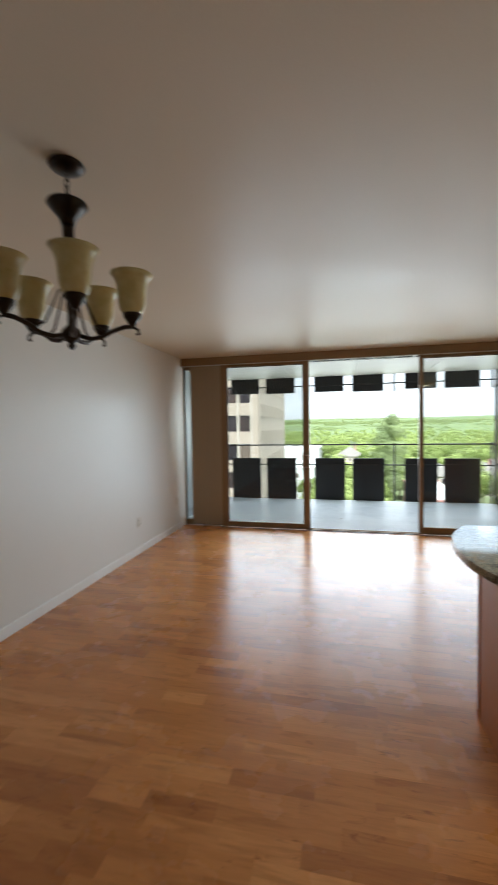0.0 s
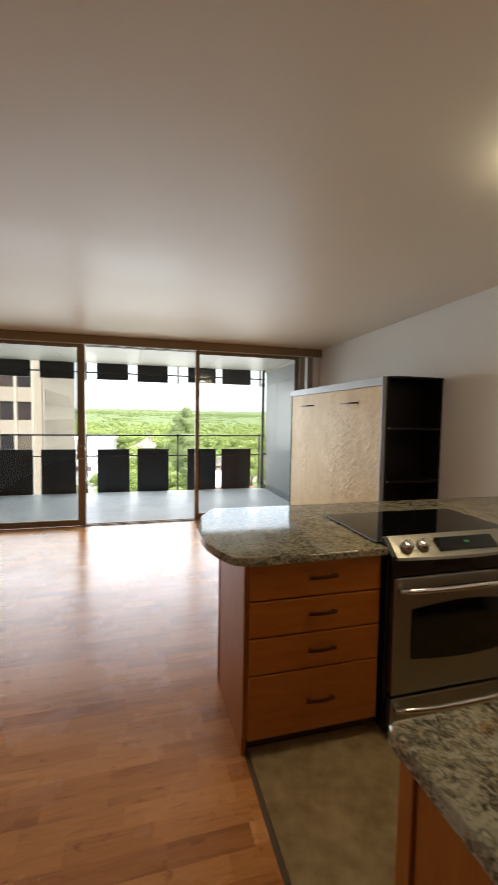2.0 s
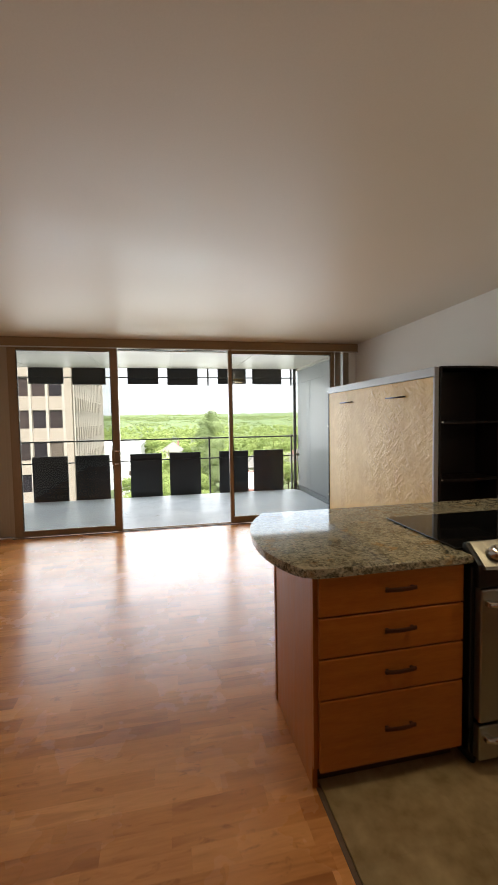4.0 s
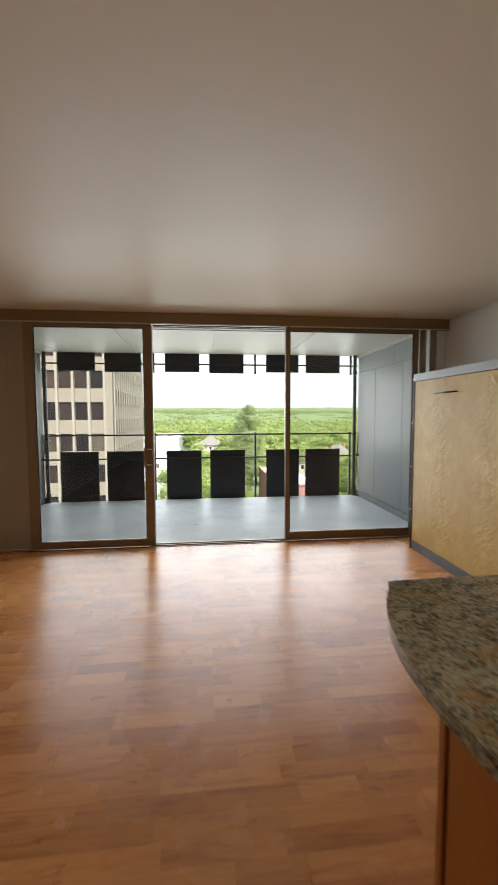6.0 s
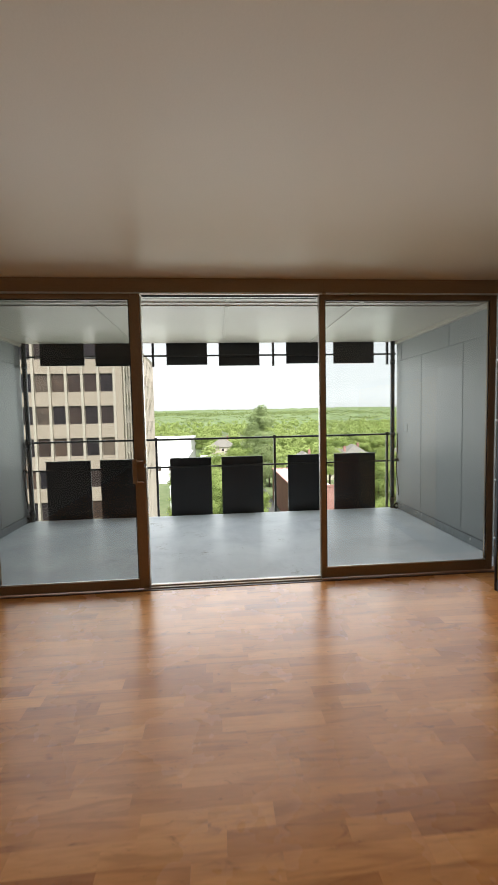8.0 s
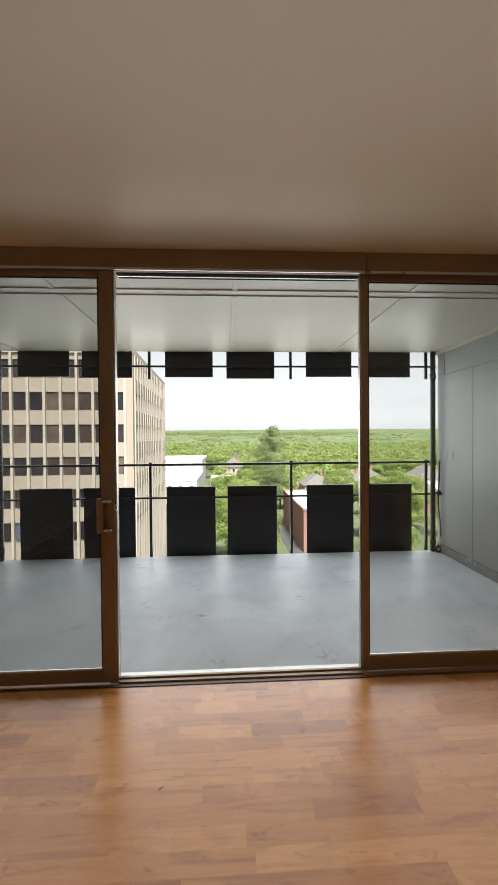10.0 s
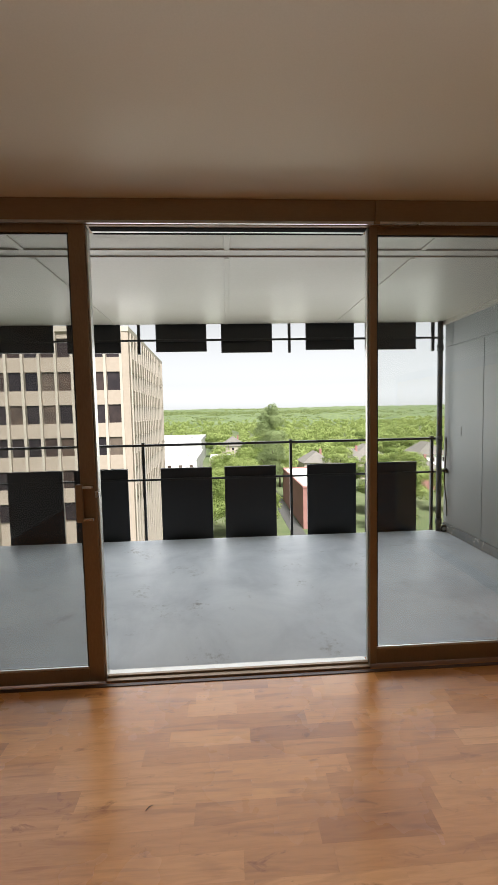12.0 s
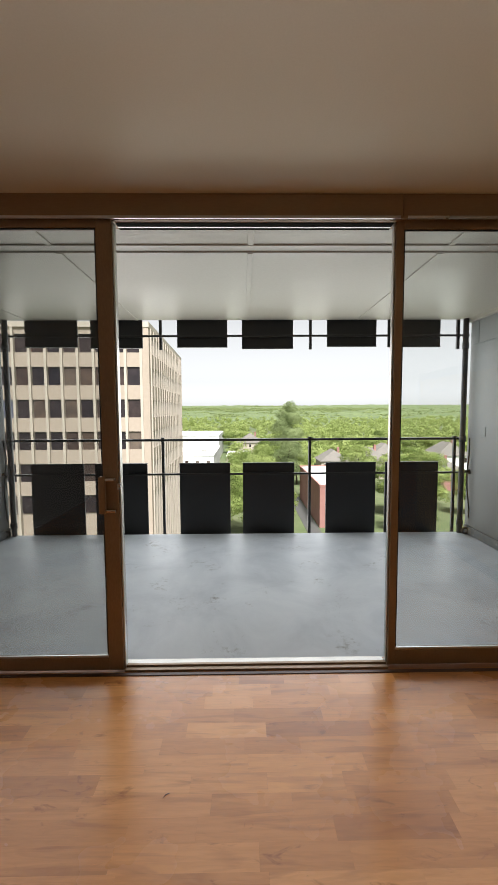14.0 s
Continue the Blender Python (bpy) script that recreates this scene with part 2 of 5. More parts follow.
def quilted_veneer():
    """Yellow veneer hammered with slanting dents that cross each other, deep in one upright band and faint in another."""
    m, n, l, p = material("quilted_veneer")
    v = coords(n, l)

    def dents(angle, scale):
        turn, squash = n.new("ShaderNodeMapping"), n.new("ShaderNodeMapping")
        turn.inputs["Rotation"].default_value = (radians(angle), 0, 0)
        squash.inputs["Scale"].default_value = (1, 1.0, 3.2)
        l.new(v, turn.inputs["Vector"])
        l.new(turn.outputs[0], squash.inputs["Vector"])
        return noise_of(n, l, squash.outputs[0], scale, 1, 0.4, 0.15)

    cross = n.new("ShaderNodeMath")
    cross.operation = "MAXIMUM"
    l.new(dents(38, 8.5), cross.inputs[0])
    l.new(dents(-42, 9.5), cross.inputs[1])
    split = n.new("ShaderNodeSeparateXYZ")
    l.new(v, split.inputs[0])
    band = n.new("ShaderNodeMapRange")
    l.new(split.outputs[1], band.inputs[0])
    band.inputs[1].default_value, band.inputs[2].default_value = 3.28, 5.48
    depth = ramp_of(n, [(0.0, (0.8, 0.8, 0.8)), (0.25, (1, 1, 1)), (0.47, (0.75, 0.75, 0.75)), (0.56, (0.14, 0.14, 0.14)), (0.68, (0.16, 0.16, 0.16)), (0.77, (0.6, 0.6, 0.6)), (0.86, (0.3, 0.3, 0.3)), (0.93, (0.08, 0.08, 0.08))])
    l.new(band.outputs[0], depth.inputs[0])
    patch = n.new("ShaderNodeMapRange")
    l.new(noise_of(n, l, v, 2.4, 2), patch.inputs[0])
    patch.inputs[1].default_value, patch.inputs[2].default_value = 0.35, 0.62
    patch.inputs[3].default_value, patch.inputs[4].default_value = 0.35, 1.0
    much, amount = n.new("ShaderNodeMath"), n.new("ShaderNodeMath")
    much.operation = amount.operation = "MULTIPLY"
    l.new(depth.outputs[0], much.inputs[0])
    l.new(patch.outputs[0], much.inputs[1])
    l.new(cross.outputs[0], amount.inputs[0])
    l.new(much.outputs[0], amount.inputs[1])
    fine = noise_of(n, l, coords(n, l, (1, 14, 1.5)), 7, 5, 0.6)
    tone = ramp_of(n, [(0.32, (0.50, 0.325, 0.098)), (0.55, (0.555, 0.37, 0.118)), (0.7, (0.60, 0.41, 0.14))])
    l.new(noise_of(n, l, v, 5.0, 4, 0.6), tone.inputs[0])
    sh = ramp_of(n, [(0.3, (0.88, 0.84, 0.78)), (0.6, (1, 1, 1))])
    l.new(fine, sh.inputs[0])
    l.new(mixed(n, l, 0.7, tone.outputs[0], sh.outputs[0], "MULTIPLY"), p.inputs["Base Color"])
    p.inputs["Roughness"].default_value = 0.5
    p.inputs["Specular IOR Level"].default_value = 0.3
    bump_to(n, l, amount.outputs[0], p, 0.9, 0.020)
    return m


def glass_pane(name, tint):
    """Thin clear pane: lets light straight through, with a mirror gloss that follows Fresnel."""
    m, n, l, p = material(name)
    n.remove(p)
    clear, gloss = n.new("ShaderNodeBsdfTransparent"), n.new("ShaderNodeBsdfGlossy")
    clear.inputs["Color"].default_value = (*tint, 1)
    gloss.inputs["Roughness"].default_value = 0.0
    fres, mx = n.new("ShaderNodeFresnel"), n.new("ShaderNodeMixShader")
    fres.inputs["IOR"].default_value = 1.45
    l.new(fres.outputs[0], mx.inputs[0])
    l.new(clear.outputs[0], mx.inputs[1])
    l.new(gloss.outputs[0], mx.inputs[2])
    l.new(mx.outputs[0], n["Material Output"].inputs[0])
    return m


def scuffed_concrete():
    """Blue-grey deck paint: cloudy, with worn grime in scattered spots."""
    m, n, l, p = material("painted_concrete")
    v = coords(n, l)
    cloud, grit = noise_of(n, l, v, 1.7, 7, 0.62, 0.6), noise_of(n, l, v, 26, 6, 0.65)
    base = ramp_of(n, [(0.32, (0.55, 0.60, 0.66)), (0.52, (0.66, 0.71, 0.77)), (0.7, (0.73, 0.78, 0.83))])
    l.new(cloud, base.inputs[0])
    spots = noise_of(n, l, v, 2.3, 8, 0.75, 0.3)
    mask = ramp_of(n, [(0.56, (0, 0, 0)), (0.68, (1, 1, 1))])
    l.new(spots, mask.inputs[0])
    speck = ramp_of(n, [(0.46, (0.0, 0.0, 0.0)), (0.58, (0.7, 0.7, 0.7))])
    l.new(grit, speck.inputs[0])
    worn = mixed(n, l, 1.0, mask.outputs[0], speck.outputs[0], "MULTIPLY")
    l.new(mixed(n, l, worn, base.outputs[0], (0.17, 0.175, 0.17)), p.inputs["Base Color"])
    rough = ramp_of(n, [(0.3, (0.34, 0.34, 0.34)), (0.7, (0.55, 0.55, 0.55))])
    l.new(noise_of(n, l, v, 3.1, 5), rough.inputs[0])
    l.new(rough.outputs[0], p.inputs["Roughness"])
    p.inputs["Specular IOR Level"].default_value = 0.35
    bump_to(n, l, grit, p, 0.12)
    return m


def chipped_paint():
    """Blue-grey paint that has flaked to pale primer in small uneven spots."""
    m, n, l, p = material("chipped_blue_grey_paint")
    v = coords(n, l)
    base = ramp_of(n, [(0.35, (0.19, 0.205, 0.22)), (0.65, (0.24, 0.258, 0.275))])
    l.new(noise_of(n, l, v, 9, 4), base.inputs[0])
    where = ramp_of(n, [(0.56, (0, 0, 0)), (0.6, (1, 1, 1))])
    l.new(noise_of(n, l, v, 2.6, 2), where.inputs[0])
    flake = ramp_of(n, [(0.57, (0, 0, 0)), (0.59, (1, 1, 1))])
    l.new(noise_of(n, l, v, 22, 5, 0.6), flake.inputs[0])
    worn = mixed(n, l, 1.0, where.outputs[0], flake.outputs[0], "MULTIPLY")
    l.new(mixed(n, l, worn, base.outputs[0], (0.62, 0.62, 0.58)), p.inputs["Base Color"])
    p.inputs["Roughness"].default_value = 0.55
    bump_to(n, l, worn, p, 0.4, 0.001)
    return m


def office_pane():
    """Tinted office glass: each pane shows its own dark tone."""
    m, n, l, p = material("dark_tinted_pane")
    rnd = n.new("ShaderNodeNewGeometry").outputs["Random Per Island"]
    own = n.new("ShaderNodeObjectInfo").outputs["Random"]
    add = n.new("ShaderNodeMath")
    add.operation = "ADD"
    l.new(rnd, add.inputs[0])
    l.new(own, add.inputs[1])
    part_of = n.new("ShaderNodeMath")
    part_of.operation = "FRACT"
    l.new(add.outputs[0], part_of.inputs[0])
    tone = ramp_of(n, [(0.0, (0.016, 0.014, 0.02)), (0.5, (0.035, 0.028, 0.032)), (0.8, (0.075, 0.05, 0.042)), (0.95, (0.13, 0.105, 0.09)), (1.0, (0.10, 0.12, 0.19))])
    l.new(part_of.outputs[0], tone.inputs[0])
    patch = noise_of(n, l, coords(n, l), 0.9, 3)
    sh = ramp_of(n, [(0.35, (0.7, 0.7, 0.72)), (0.65, (1.2, 1.15, 1.1))])
    l.new(patch, sh.inputs[0])
    l.new(mixed(n, l, 1.0, tone.outputs[0], sh.outputs[0], "MULTIPLY"), p.inputs["Base Color"])
    p.inputs["Roughness"].default_value = 0.2
    p.inputs["Specular IOR Level"].default_value = 0.25
    return m


def leaf_green(name, tones):
    """Foliage: a tone for each tree and a smaller shift for each clump, lit through from behind."""
    m, n, l, p = material(name)
    geo, info = n.new("ShaderNodeNewGeometry"), n.new("ShaderNodeObjectInfo")
    patch = noise_of(n, l, coords(n, l), 0.14, 4)
    total = n.new("ShaderNodeMath")
    total.operation = "MULTIPLY_ADD"
    l.new(geo.outputs["Random Per Island"], total.inputs[0])
    total.inputs[1].default_value = 0.3
    tree = n.new("ShaderNodeMath")
    tree.operation = "MULTIPLY_ADD"
    l.new(info.outputs["Random"], tree.inputs[0])
    tree.inputs[1].default_value = 0.5
    wide = n.new("ShaderNodeMapRange")
    l.new(patch, wide.inputs[0])
    wide.inputs[1].default_value, wide.inputs[2].default_value = 0.34, 0.66
    wide.inputs[3].default_value, wide.inputs[4].default_value = 0.12, 0.72
    l.new(wide.outputs[0], tree.inputs[2])
    l.new(tree.outputs[0], total.inputs[2])
    r = ramp_of(n, [(0.3 + 0.65 * k / (len(tones) - 1), c) for k, c in enumerate(tones)])
    l.new(total.outputs[0], r.inputs[0])
    l.new(r.outputs[0], p.inputs["Base Color"])
    p.inputs["Roughness"].default_value = 0.7
    p.inputs["Specular IOR Level"].default_value = 0.2
    tr = n.new("ShaderNodeBsdfTranslucent")
    l.new(r.outputs[0], tr.inputs["Color"])
    mx = n.new("ShaderNodeMixShader")
    mx.inputs[0].default_value = 0.5
    l.new(p.outputs[0], mx.inputs[1])
    l.new(tr.outputs[0], mx.inputs[2])
    l.new(mx.outputs[0], n["Material Output"].inputs[0])
    return m


def glowing(name, colour, strength, base=(0.8, 0.8, 0.75)):
    m, n, l, p = material(name)
    p.inputs["Base Color"].default_value = (*base, 1)
    p.inputs["Emission Color"].default_value = (*colour, 1)
    p.inputs["Emission Strength"].default_value = strength
    p.inputs["Roughness"].default_value = 0.3
    return m


WALL = surface("wall_paint", (0.74, 0.715, 0.67), (0.79, 0.765, 0.72), 0.4, grain=180, patch=0.8, bump=0.12)
# white ceiling; the cream tint paints in warm bounce off the wood floor
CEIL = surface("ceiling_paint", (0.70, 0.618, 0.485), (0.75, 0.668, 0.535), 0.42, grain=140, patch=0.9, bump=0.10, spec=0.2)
WHITE = surface("white_paint", (0.80, 0.79, 0.76), (0.86, 0.85, 0.82), 0.4, grain=90, patch=3, bump=0.05)
STRIP_ONE, STRIP_ALL = strip_wood("laminate_strip", True), strip_wood("laminate_strips", False)
SUBFLOOR = surface("brown_underlay", (0.30, 0.12, 0.04), (0.36, 0.15, 0.05), 0.5)
TILE = surface("kitchen_tile", (0.20, 0.135, 0.055), (0.46, 0.35, 0.19), 0.36, grain=16, patch=5, bump=0.08)
STRIP_EDGE = surface("brown_edge_strip", (0.09, 0.05, 0.022), (0.13, 0.075, 0.035), 0.5)
GROUT = surface("grout", (0.23, 0.19, 0.115), (0.28, 0.235, 0.15), 0.9, grain=120)
BRONZE = surface("bronze_anodised_frame", (0.215, 0.134, 0.070), (0.285, 0.183, 0.098), 0.42, metal=0.25, grain=150, patch=4, bump=0.04, stretch=(1, 1, 0.3))
ALU = surface("bare_aluminium", (0.50, 0.49, 0.46), (0.62, 0.61, 0.58), 0.35, metal=0.9, grain=200, patch=5, bump=0.04)
BLIND = surface("taupe_blind_fabric", (0.33, 0.265, 0.19), (0.39, 0.315, 0.23), 0.75, grain=260, patch=2, bump=0.2, stretch=(1, 1, 0.2))
VALANCE = surface("bronze_valance", (0.235, 0.152, 0.08), (0.305, 0.20, 0.11), 0.45, metal=0.2, grain=120, patch=3, bump=0.05, stretch=(0.2, 1, 1))
CHERRY = surface("cherry_stained_maple", (0.31, 0.086, 0.009), (0.415, 0.132, 0.016), 0.38, grain=16, patch=3, bump=0.05, stretch=(1.2, 9, 9), spec=0.35, coat=0.05)
CHERRY_UP = surface("cherry_stained_maple_upright", (0.31, 0.086, 0.009), (0.415, 0.132, 0.016), 0.38, grain=16, patch=3, bump=0.05, stretch=(9, 9, 1.2), spec=0.35, coat=0.05)
TOEKICK = surface("dark_toe_kick", (0.035, 0.016, 0.008), (0.055, 0.026, 0.012), 0.6)
PULL = surface("bronze_pull", (0.06, 0.021, 0.010), (0.085, 0.03, 0.015), 0.75, spec=0.08, metal=0.0, grain=150)
IRON = surface("dark_bronze_pull", (0.025, 0.016, 0.010), (0.045, 0.03, 0.02), 0.35, metal=0.7, grain=150)
GRANITE = granite_stone()
STEEL = surface("brushed_steel", (0.31, 0.29, 0.245), (0.36, 0.34, 0.29), 0.42, metal=1.0, grain=60, patch=3, bump=0.012, stretch=(1, 14, 14))
CHROME = surface("polished_steel", (0.62, 0.61, 0.58), (0.70, 0.69, 0.66), 0.15, metal=1.0, grain=40, bump=0.0)
# dark brown that paints in the shadow between floor and door track
SHADOW_GAP = surface("dark_shadow_gap", (0.05, 0.022, 0.01), (0.09, 0.04, 0.018), 0.5, grain=30, stretch=(0.3, 4, 4))
BLACK = surface("black_enamel", (0.006, 0.006, 0.006), (0.012, 0.012, 0.012), 0.3, grain=90)
BLACK_GLASS = surface("black_ceramic_glass", (0.004, 0.004, 0.004), (0.007, 0.007, 0.007), 0.06, grain=60, bump=0.0, rough_var=0.02)
VENEER = quilted_veneer()
GREY_EDGE = surface("grey_laminate", (0.27, 0.275, 0.28), (0.33, 0.335, 0.34), 0.35, grain=90, patch=2, bump=0.03)
GREY_BASE = surface("dark_grey_plinth", (0.07, 0.072, 0.08), (0.10, 0.10, 0.11), 0.4, grain=90, patch=2, bump=0.03)
ESPRESSO = surface("espresso_laminate", (0.008, 0.005, 0.005), (0.014, 0.009, 0.008), 0.4, spec=0.2, grain=20, patch=3, bump=0.03, stretch=(9, 9, 1))
PLASTIC = surface("ivory_plastic", (0.66, 0.62, 0.54), (0.74, 0.70, 0.62), 0.35, grain=90, bump=0.02)
SLOT = surface("dark_slot", (0.02, 0.02, 0.02), (0.03, 0.03, 0.03), 0.6)
BAL_FLOOR = scuffed_concrete()
BAL_WALL = surface("blue_grey_siding", (0.25, 0.262, 0.27), (0.295, 0.308, 0.316), 0.45, grain=30, patch=1.2, bump=0.06, stretch=(1, 1, 0.4))
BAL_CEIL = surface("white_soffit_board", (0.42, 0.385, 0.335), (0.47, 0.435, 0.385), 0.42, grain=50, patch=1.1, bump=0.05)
SEAL = surface("matt_black_seal", (0.008, 0.008, 0.008), (0.016, 0.015, 0.014), 0.95, spec=0.05, grain=120)
SKIRTING = chipped_paint()
RAIL = surface("black_rail_paint", (0.012, 0.012, 0.013), (0.025, 0.024, 0.024), 0.38, grain=120, patch=5, bump=0.06)
PANEL = surface("charcoal_panel", (0.009, 0.010, 0.012), (0.016, 0.017, 0.019), 0.42, grain=160, patch=2, bump=0.06)
PIPE = surface("dark_grey_pipe", (0.035, 0.036, 0.038), (0.06, 0.06, 0.063), 0.35, grain=60, patch=4, bump=0.05)
RUBBER = surface("black_cable", (0.012, 0.012, 0.012), (0.02, 0.02, 0.02), 0.5)
GLASS = glass_pane("clear_glass", (0.94, 0.95, 0.945))
GLASS_DOOR = glass_pane("door_glass", (0.78, 0.79, 0.78))
AMBER = surface("amber_scavo_glass", (0.52, 0.42, 0.16), (0.70, 0.62, 0.33), 0.35, grain=24, patch=9, bump=0.08)
BOWL = glowing("lit_frosted_bowl", (1.0, 0.98, 0.82), 0.085)
AMBER_LIT = glowing("lit_amber_band", (1.0, 0.52, 0.02), 0.05, (0.6, 0.35, 0.03))
GREEN_DIGIT = glowing("green_display", (0.1, 0.8, 0.2), 0.02, (0.02, 0.05, 0.02))
FACADE = surface("beige_precast", (0.35, 0.285, 0.235), (0.405, 0.335, 0.28), 0.8, grain=3, patch=0.25, bump=0.1)
PIER = surface("pale_precast_pier", (0.43, 0.375, 0.32), (0.49, 0.43, 0.375), 0.8, grain=3, patch=0.25, bump=0.1)
DARK_PANE = office_pane()
ROOF_WHITE = surface("white_roof_membrane", (0.55, 0.55, 0.54), (0.72, 0.72, 0.71), 0.7, grain=1.5, patch=0.15, bump=0.1)
ROOF_GREY = surface("grey_shingle", (0.12, 0.11, 0.10), (0.19, 0.175, 0.155), 0.9, grain=6, patch=0.5, bump=0.3)
BRICK = surface("red_brick", (0.26, 0.12, 0.105), (0.36, 0.19, 0.165), 0.85, grain=7, patch=0.4, bump=0.3)
STUCCO = surface("tan_house_wall", (0.36, 0.31, 0.25), (0.48, 0.43, 0.36), 0.85, grain=4, patch=0.4, bump=0.2)
BARK = surface("grey_bark", (0.07, 0.05, 0.035), (0.13, 0.10, 0.075), 0.9, grain=9, patch=1, bump=0.5, stretch=(4, 4, 0.7))
LEAF = leaf_green("leaves", [(0.085, 0.12, 0.035), (0.175, 0.228, 0.065), (0.25, 0.315, 0.095), (0.33, 0.39, 0.14)])
LEAF_DARK = leaf_green("poplar_leaves", [(0.18, 0.23, 0.10), (0.24, 0.295, 0.135), (0.30, 0.355, 0.17)])
LEAF_FAR = leaf_green("far_leaves", [(0.055, 0.08, 0.035), (0.115, 0.155, 0.062), (0.18, 0.225, 0.09), (0.25, 0.295, 0.125)])
GRASS = surface("grass_ground", (0.045, 0.075, 0.02), (0.13, 0.14, 0.07), 0.95, grain=0.35, patch=0.02, bump=0.3)
ASPHALT = surface("asphalt", (0.045, 0.044, 0.042), (0.075, 0.073, 0.07), 0.9, grain=4, patch=0.2, bump=0.2)

# ---- the room's shell ----
XL, XR, YB, YW, CH = -2.217, 3.115, -2.6, 5.90, 2.55
solid("wall_west", box(XL - 0.2, XL, YB, YW + 0.1, -0.02, CH), WALL, "plain off-white painted wall with a white baseboard", "wall", kind="structure")
solid("wall_east", box(XR, XR + 0.2, YB, YW + 0.1, -0.02, CH), WALL, "plain off-white painted wall behind the wall bed", "wall", kind="structure")
solid("wall_south", box(XL, XR, YB - 0.2, YB, -0.02, CH), WALL, "plain off-white wall at the back of the room", "wall", kind="structure")
solid("wall_kitchen", box(0.98, XR - 0.003, -0.06, 0.07, -0.02, CH - 0.003), WALL, "off-white partition behind the kitchen counter", "wall", kind="structure")
solid("ceiling", box(XL - 0.2, XR + 0.2, YB - 0.2, YW + 0.1, CH, CH + 0.2), CEIL, "smooth white ceiling with a soft sheen, warm floor bounce painted into its colour", "ceiling", kind="structure")
floor = solid("floor", box(XL - 0.2, XR + 0.2, YB - 0.2, YW + 0.1, -0.2, -0.012), SUBFLOOR, "honey-brown strip laminate floor with a soft gloss", "floor", kind="structure")
bb = bmesh.new()
add_box(bb, XL, XL + 0.014, YB, 5.80, 0, 0.085, 0.004)
add_box(bb, XR - 0.014, XR, 2.70, 3.20, 0, 0.085, 0.004)
solid("baseboard", bb, WHITE, "white painted baseboard along the wall", "baseboard", kind="structure")

# ---- window wall ----
valance = add_box(box(XL, 1.2125, 5.868, 6.0, 2.437, 2.549, 0.004), 1.2132, XR, 5.868, 6.0, 2.437, 2.549, 0.004)
tagged(solid("valance", valance, VALANCE), "brown metal blind valance under the ceiling, in two lengths", "valance", kind="structure")
solid("trim_valance_clip", add_box(box(1.198, 1.232, 5.853, 5.8575, 2.419, 2.434, 0.001), 1.206, 1.214, 5.850, 5.8525, 2.424, 2.4325), VALANCE, "small brown clip where two track lengths meet", "trim", kind="structure")
solid("trim_track", box(XL, XR, 5.858, 5.872, 2.422, 2.436, 0.002), ALU, "thin bright metal track under the valance", "trim", kind="structure")


def window_unit(name, label, x0, x1, y, left, right, top, bottom, z1=2.436, z0=0.0, glass=GLASS, kind="structure", category="window", depth=0.045):
    """A framed pane: two stiles, two rails and the glass between them."""
    w = thing(name, ((x0 + x1) / 2, y, z0), label, category, kind=kind)
    d = depth / 2
    part("stile", box(x0, x0 + left, y - d, y + d, z0, z1, 0.004), BRONZE, w)
    part("stile", box(x1 - right, x1, y - d, y + d, z0, z1, 0.004), BRONZE, w)
    part("top_rail", box(x0 + left, x1 - right, y - d + 0.002, y + d - 0.002, z1 - top, z1, 0.003), BRONZE, w)
    part("bottom_rail", box(x0 + left, x1 - right, y - d + 0.002, y + d - 0.002, z0, z0 + bottom, 0.003), BRONZE, w)
    pane = part("pane", box(x0 + left - 0.004, x1 - right + 0.004, y - 0.003, y + 0.003, z0 + bottom - 0.004, z1 - top + 0.004), glass, w, "clear glass")
    pane.visible_shadow = False
    bead = bmesh.new()
    add_box(bead, x0 + left, x1 - right, y - d + 0.004, y - 0.006, z0 + bottom, z0 + bottom + 0.012, 0.002)
    part("glazing_bead", bead, ALU, w)
    seal = bmesh.new()
    add_box(seal, x0 + left - 0.001, x0 + left + 0.009, y - d + 0.012, y - 0.004, z0 + bottom + 0.012, z1 - top)
    add_box(seal, x1 - right - 0.009, x1 - right + 0.001, y - d + 0.012, y - 0.004, z0 + bottom + 0.012, z1 - top)
    add_box(seal, x0 + left + 0.0095, x1 - right - 0.0095, y - d + 0.012, y - 0.004, z1 - top - 0.008, z1 - top + 0.001)
    part("gasket", seal, BLACK, w, "black rubber gasket")
    return w


window_unit("window_1", "fixed full-height pane in a brown metal frame", XL, -1.53, 5.975, 0.014, 0.045, 0.04, 0.075)
door = window_unit("door_1", "sliding glass door in brown metal, pushed open", -1.60, -0.29, 5.905, 0.10, 0.082, 0.042, 0.072, z0=0.006, z1=2.43, glass=GLASS_DOOR, category="door")
window_unit("window_2", "fixed full-height pane in a brown metal frame", 1.195, 2.765, 5.93, 0.042, 0.06, 0.044, 0.088)
pull = part("pull_handle", box(-0.385, -0.35, 5.838, 5.868, 0.90, 1.10, 0.006), BRONZE, door, "brown pull grip with bright brackets")
part("bracket", box(-0.375, -0.30, 5.845, 5.884, 1.075, 1.092, 0.004), CHROME, pull)
part("bracket", box(-0.375, -0.30, 5.845, 5.884, 0.905, 0.922, 0.004), CHROME, pull)
part("latch", box(-0.298, -0.280, 5.878, 5.894, 1.02, 1.06, 0.003), CHROME, door)
part("edge_strip", box(-0.2895, -0.281, 5.895, 5.94, 0.01, 2.42, 0.002), ALU, door)
tagged(solid("trim_jamb", box(1.187, 1.1945, 5.922, 5.952, 0.0, 2.436, 0.002), ALU), "pale metal jamb channel beside the opening", "trim", kind="structure")
sill = bmesh.new()
add_box(sill, -0.28, 1.186, 5.872, 5.90, 0.0, 0.012, 0.002)
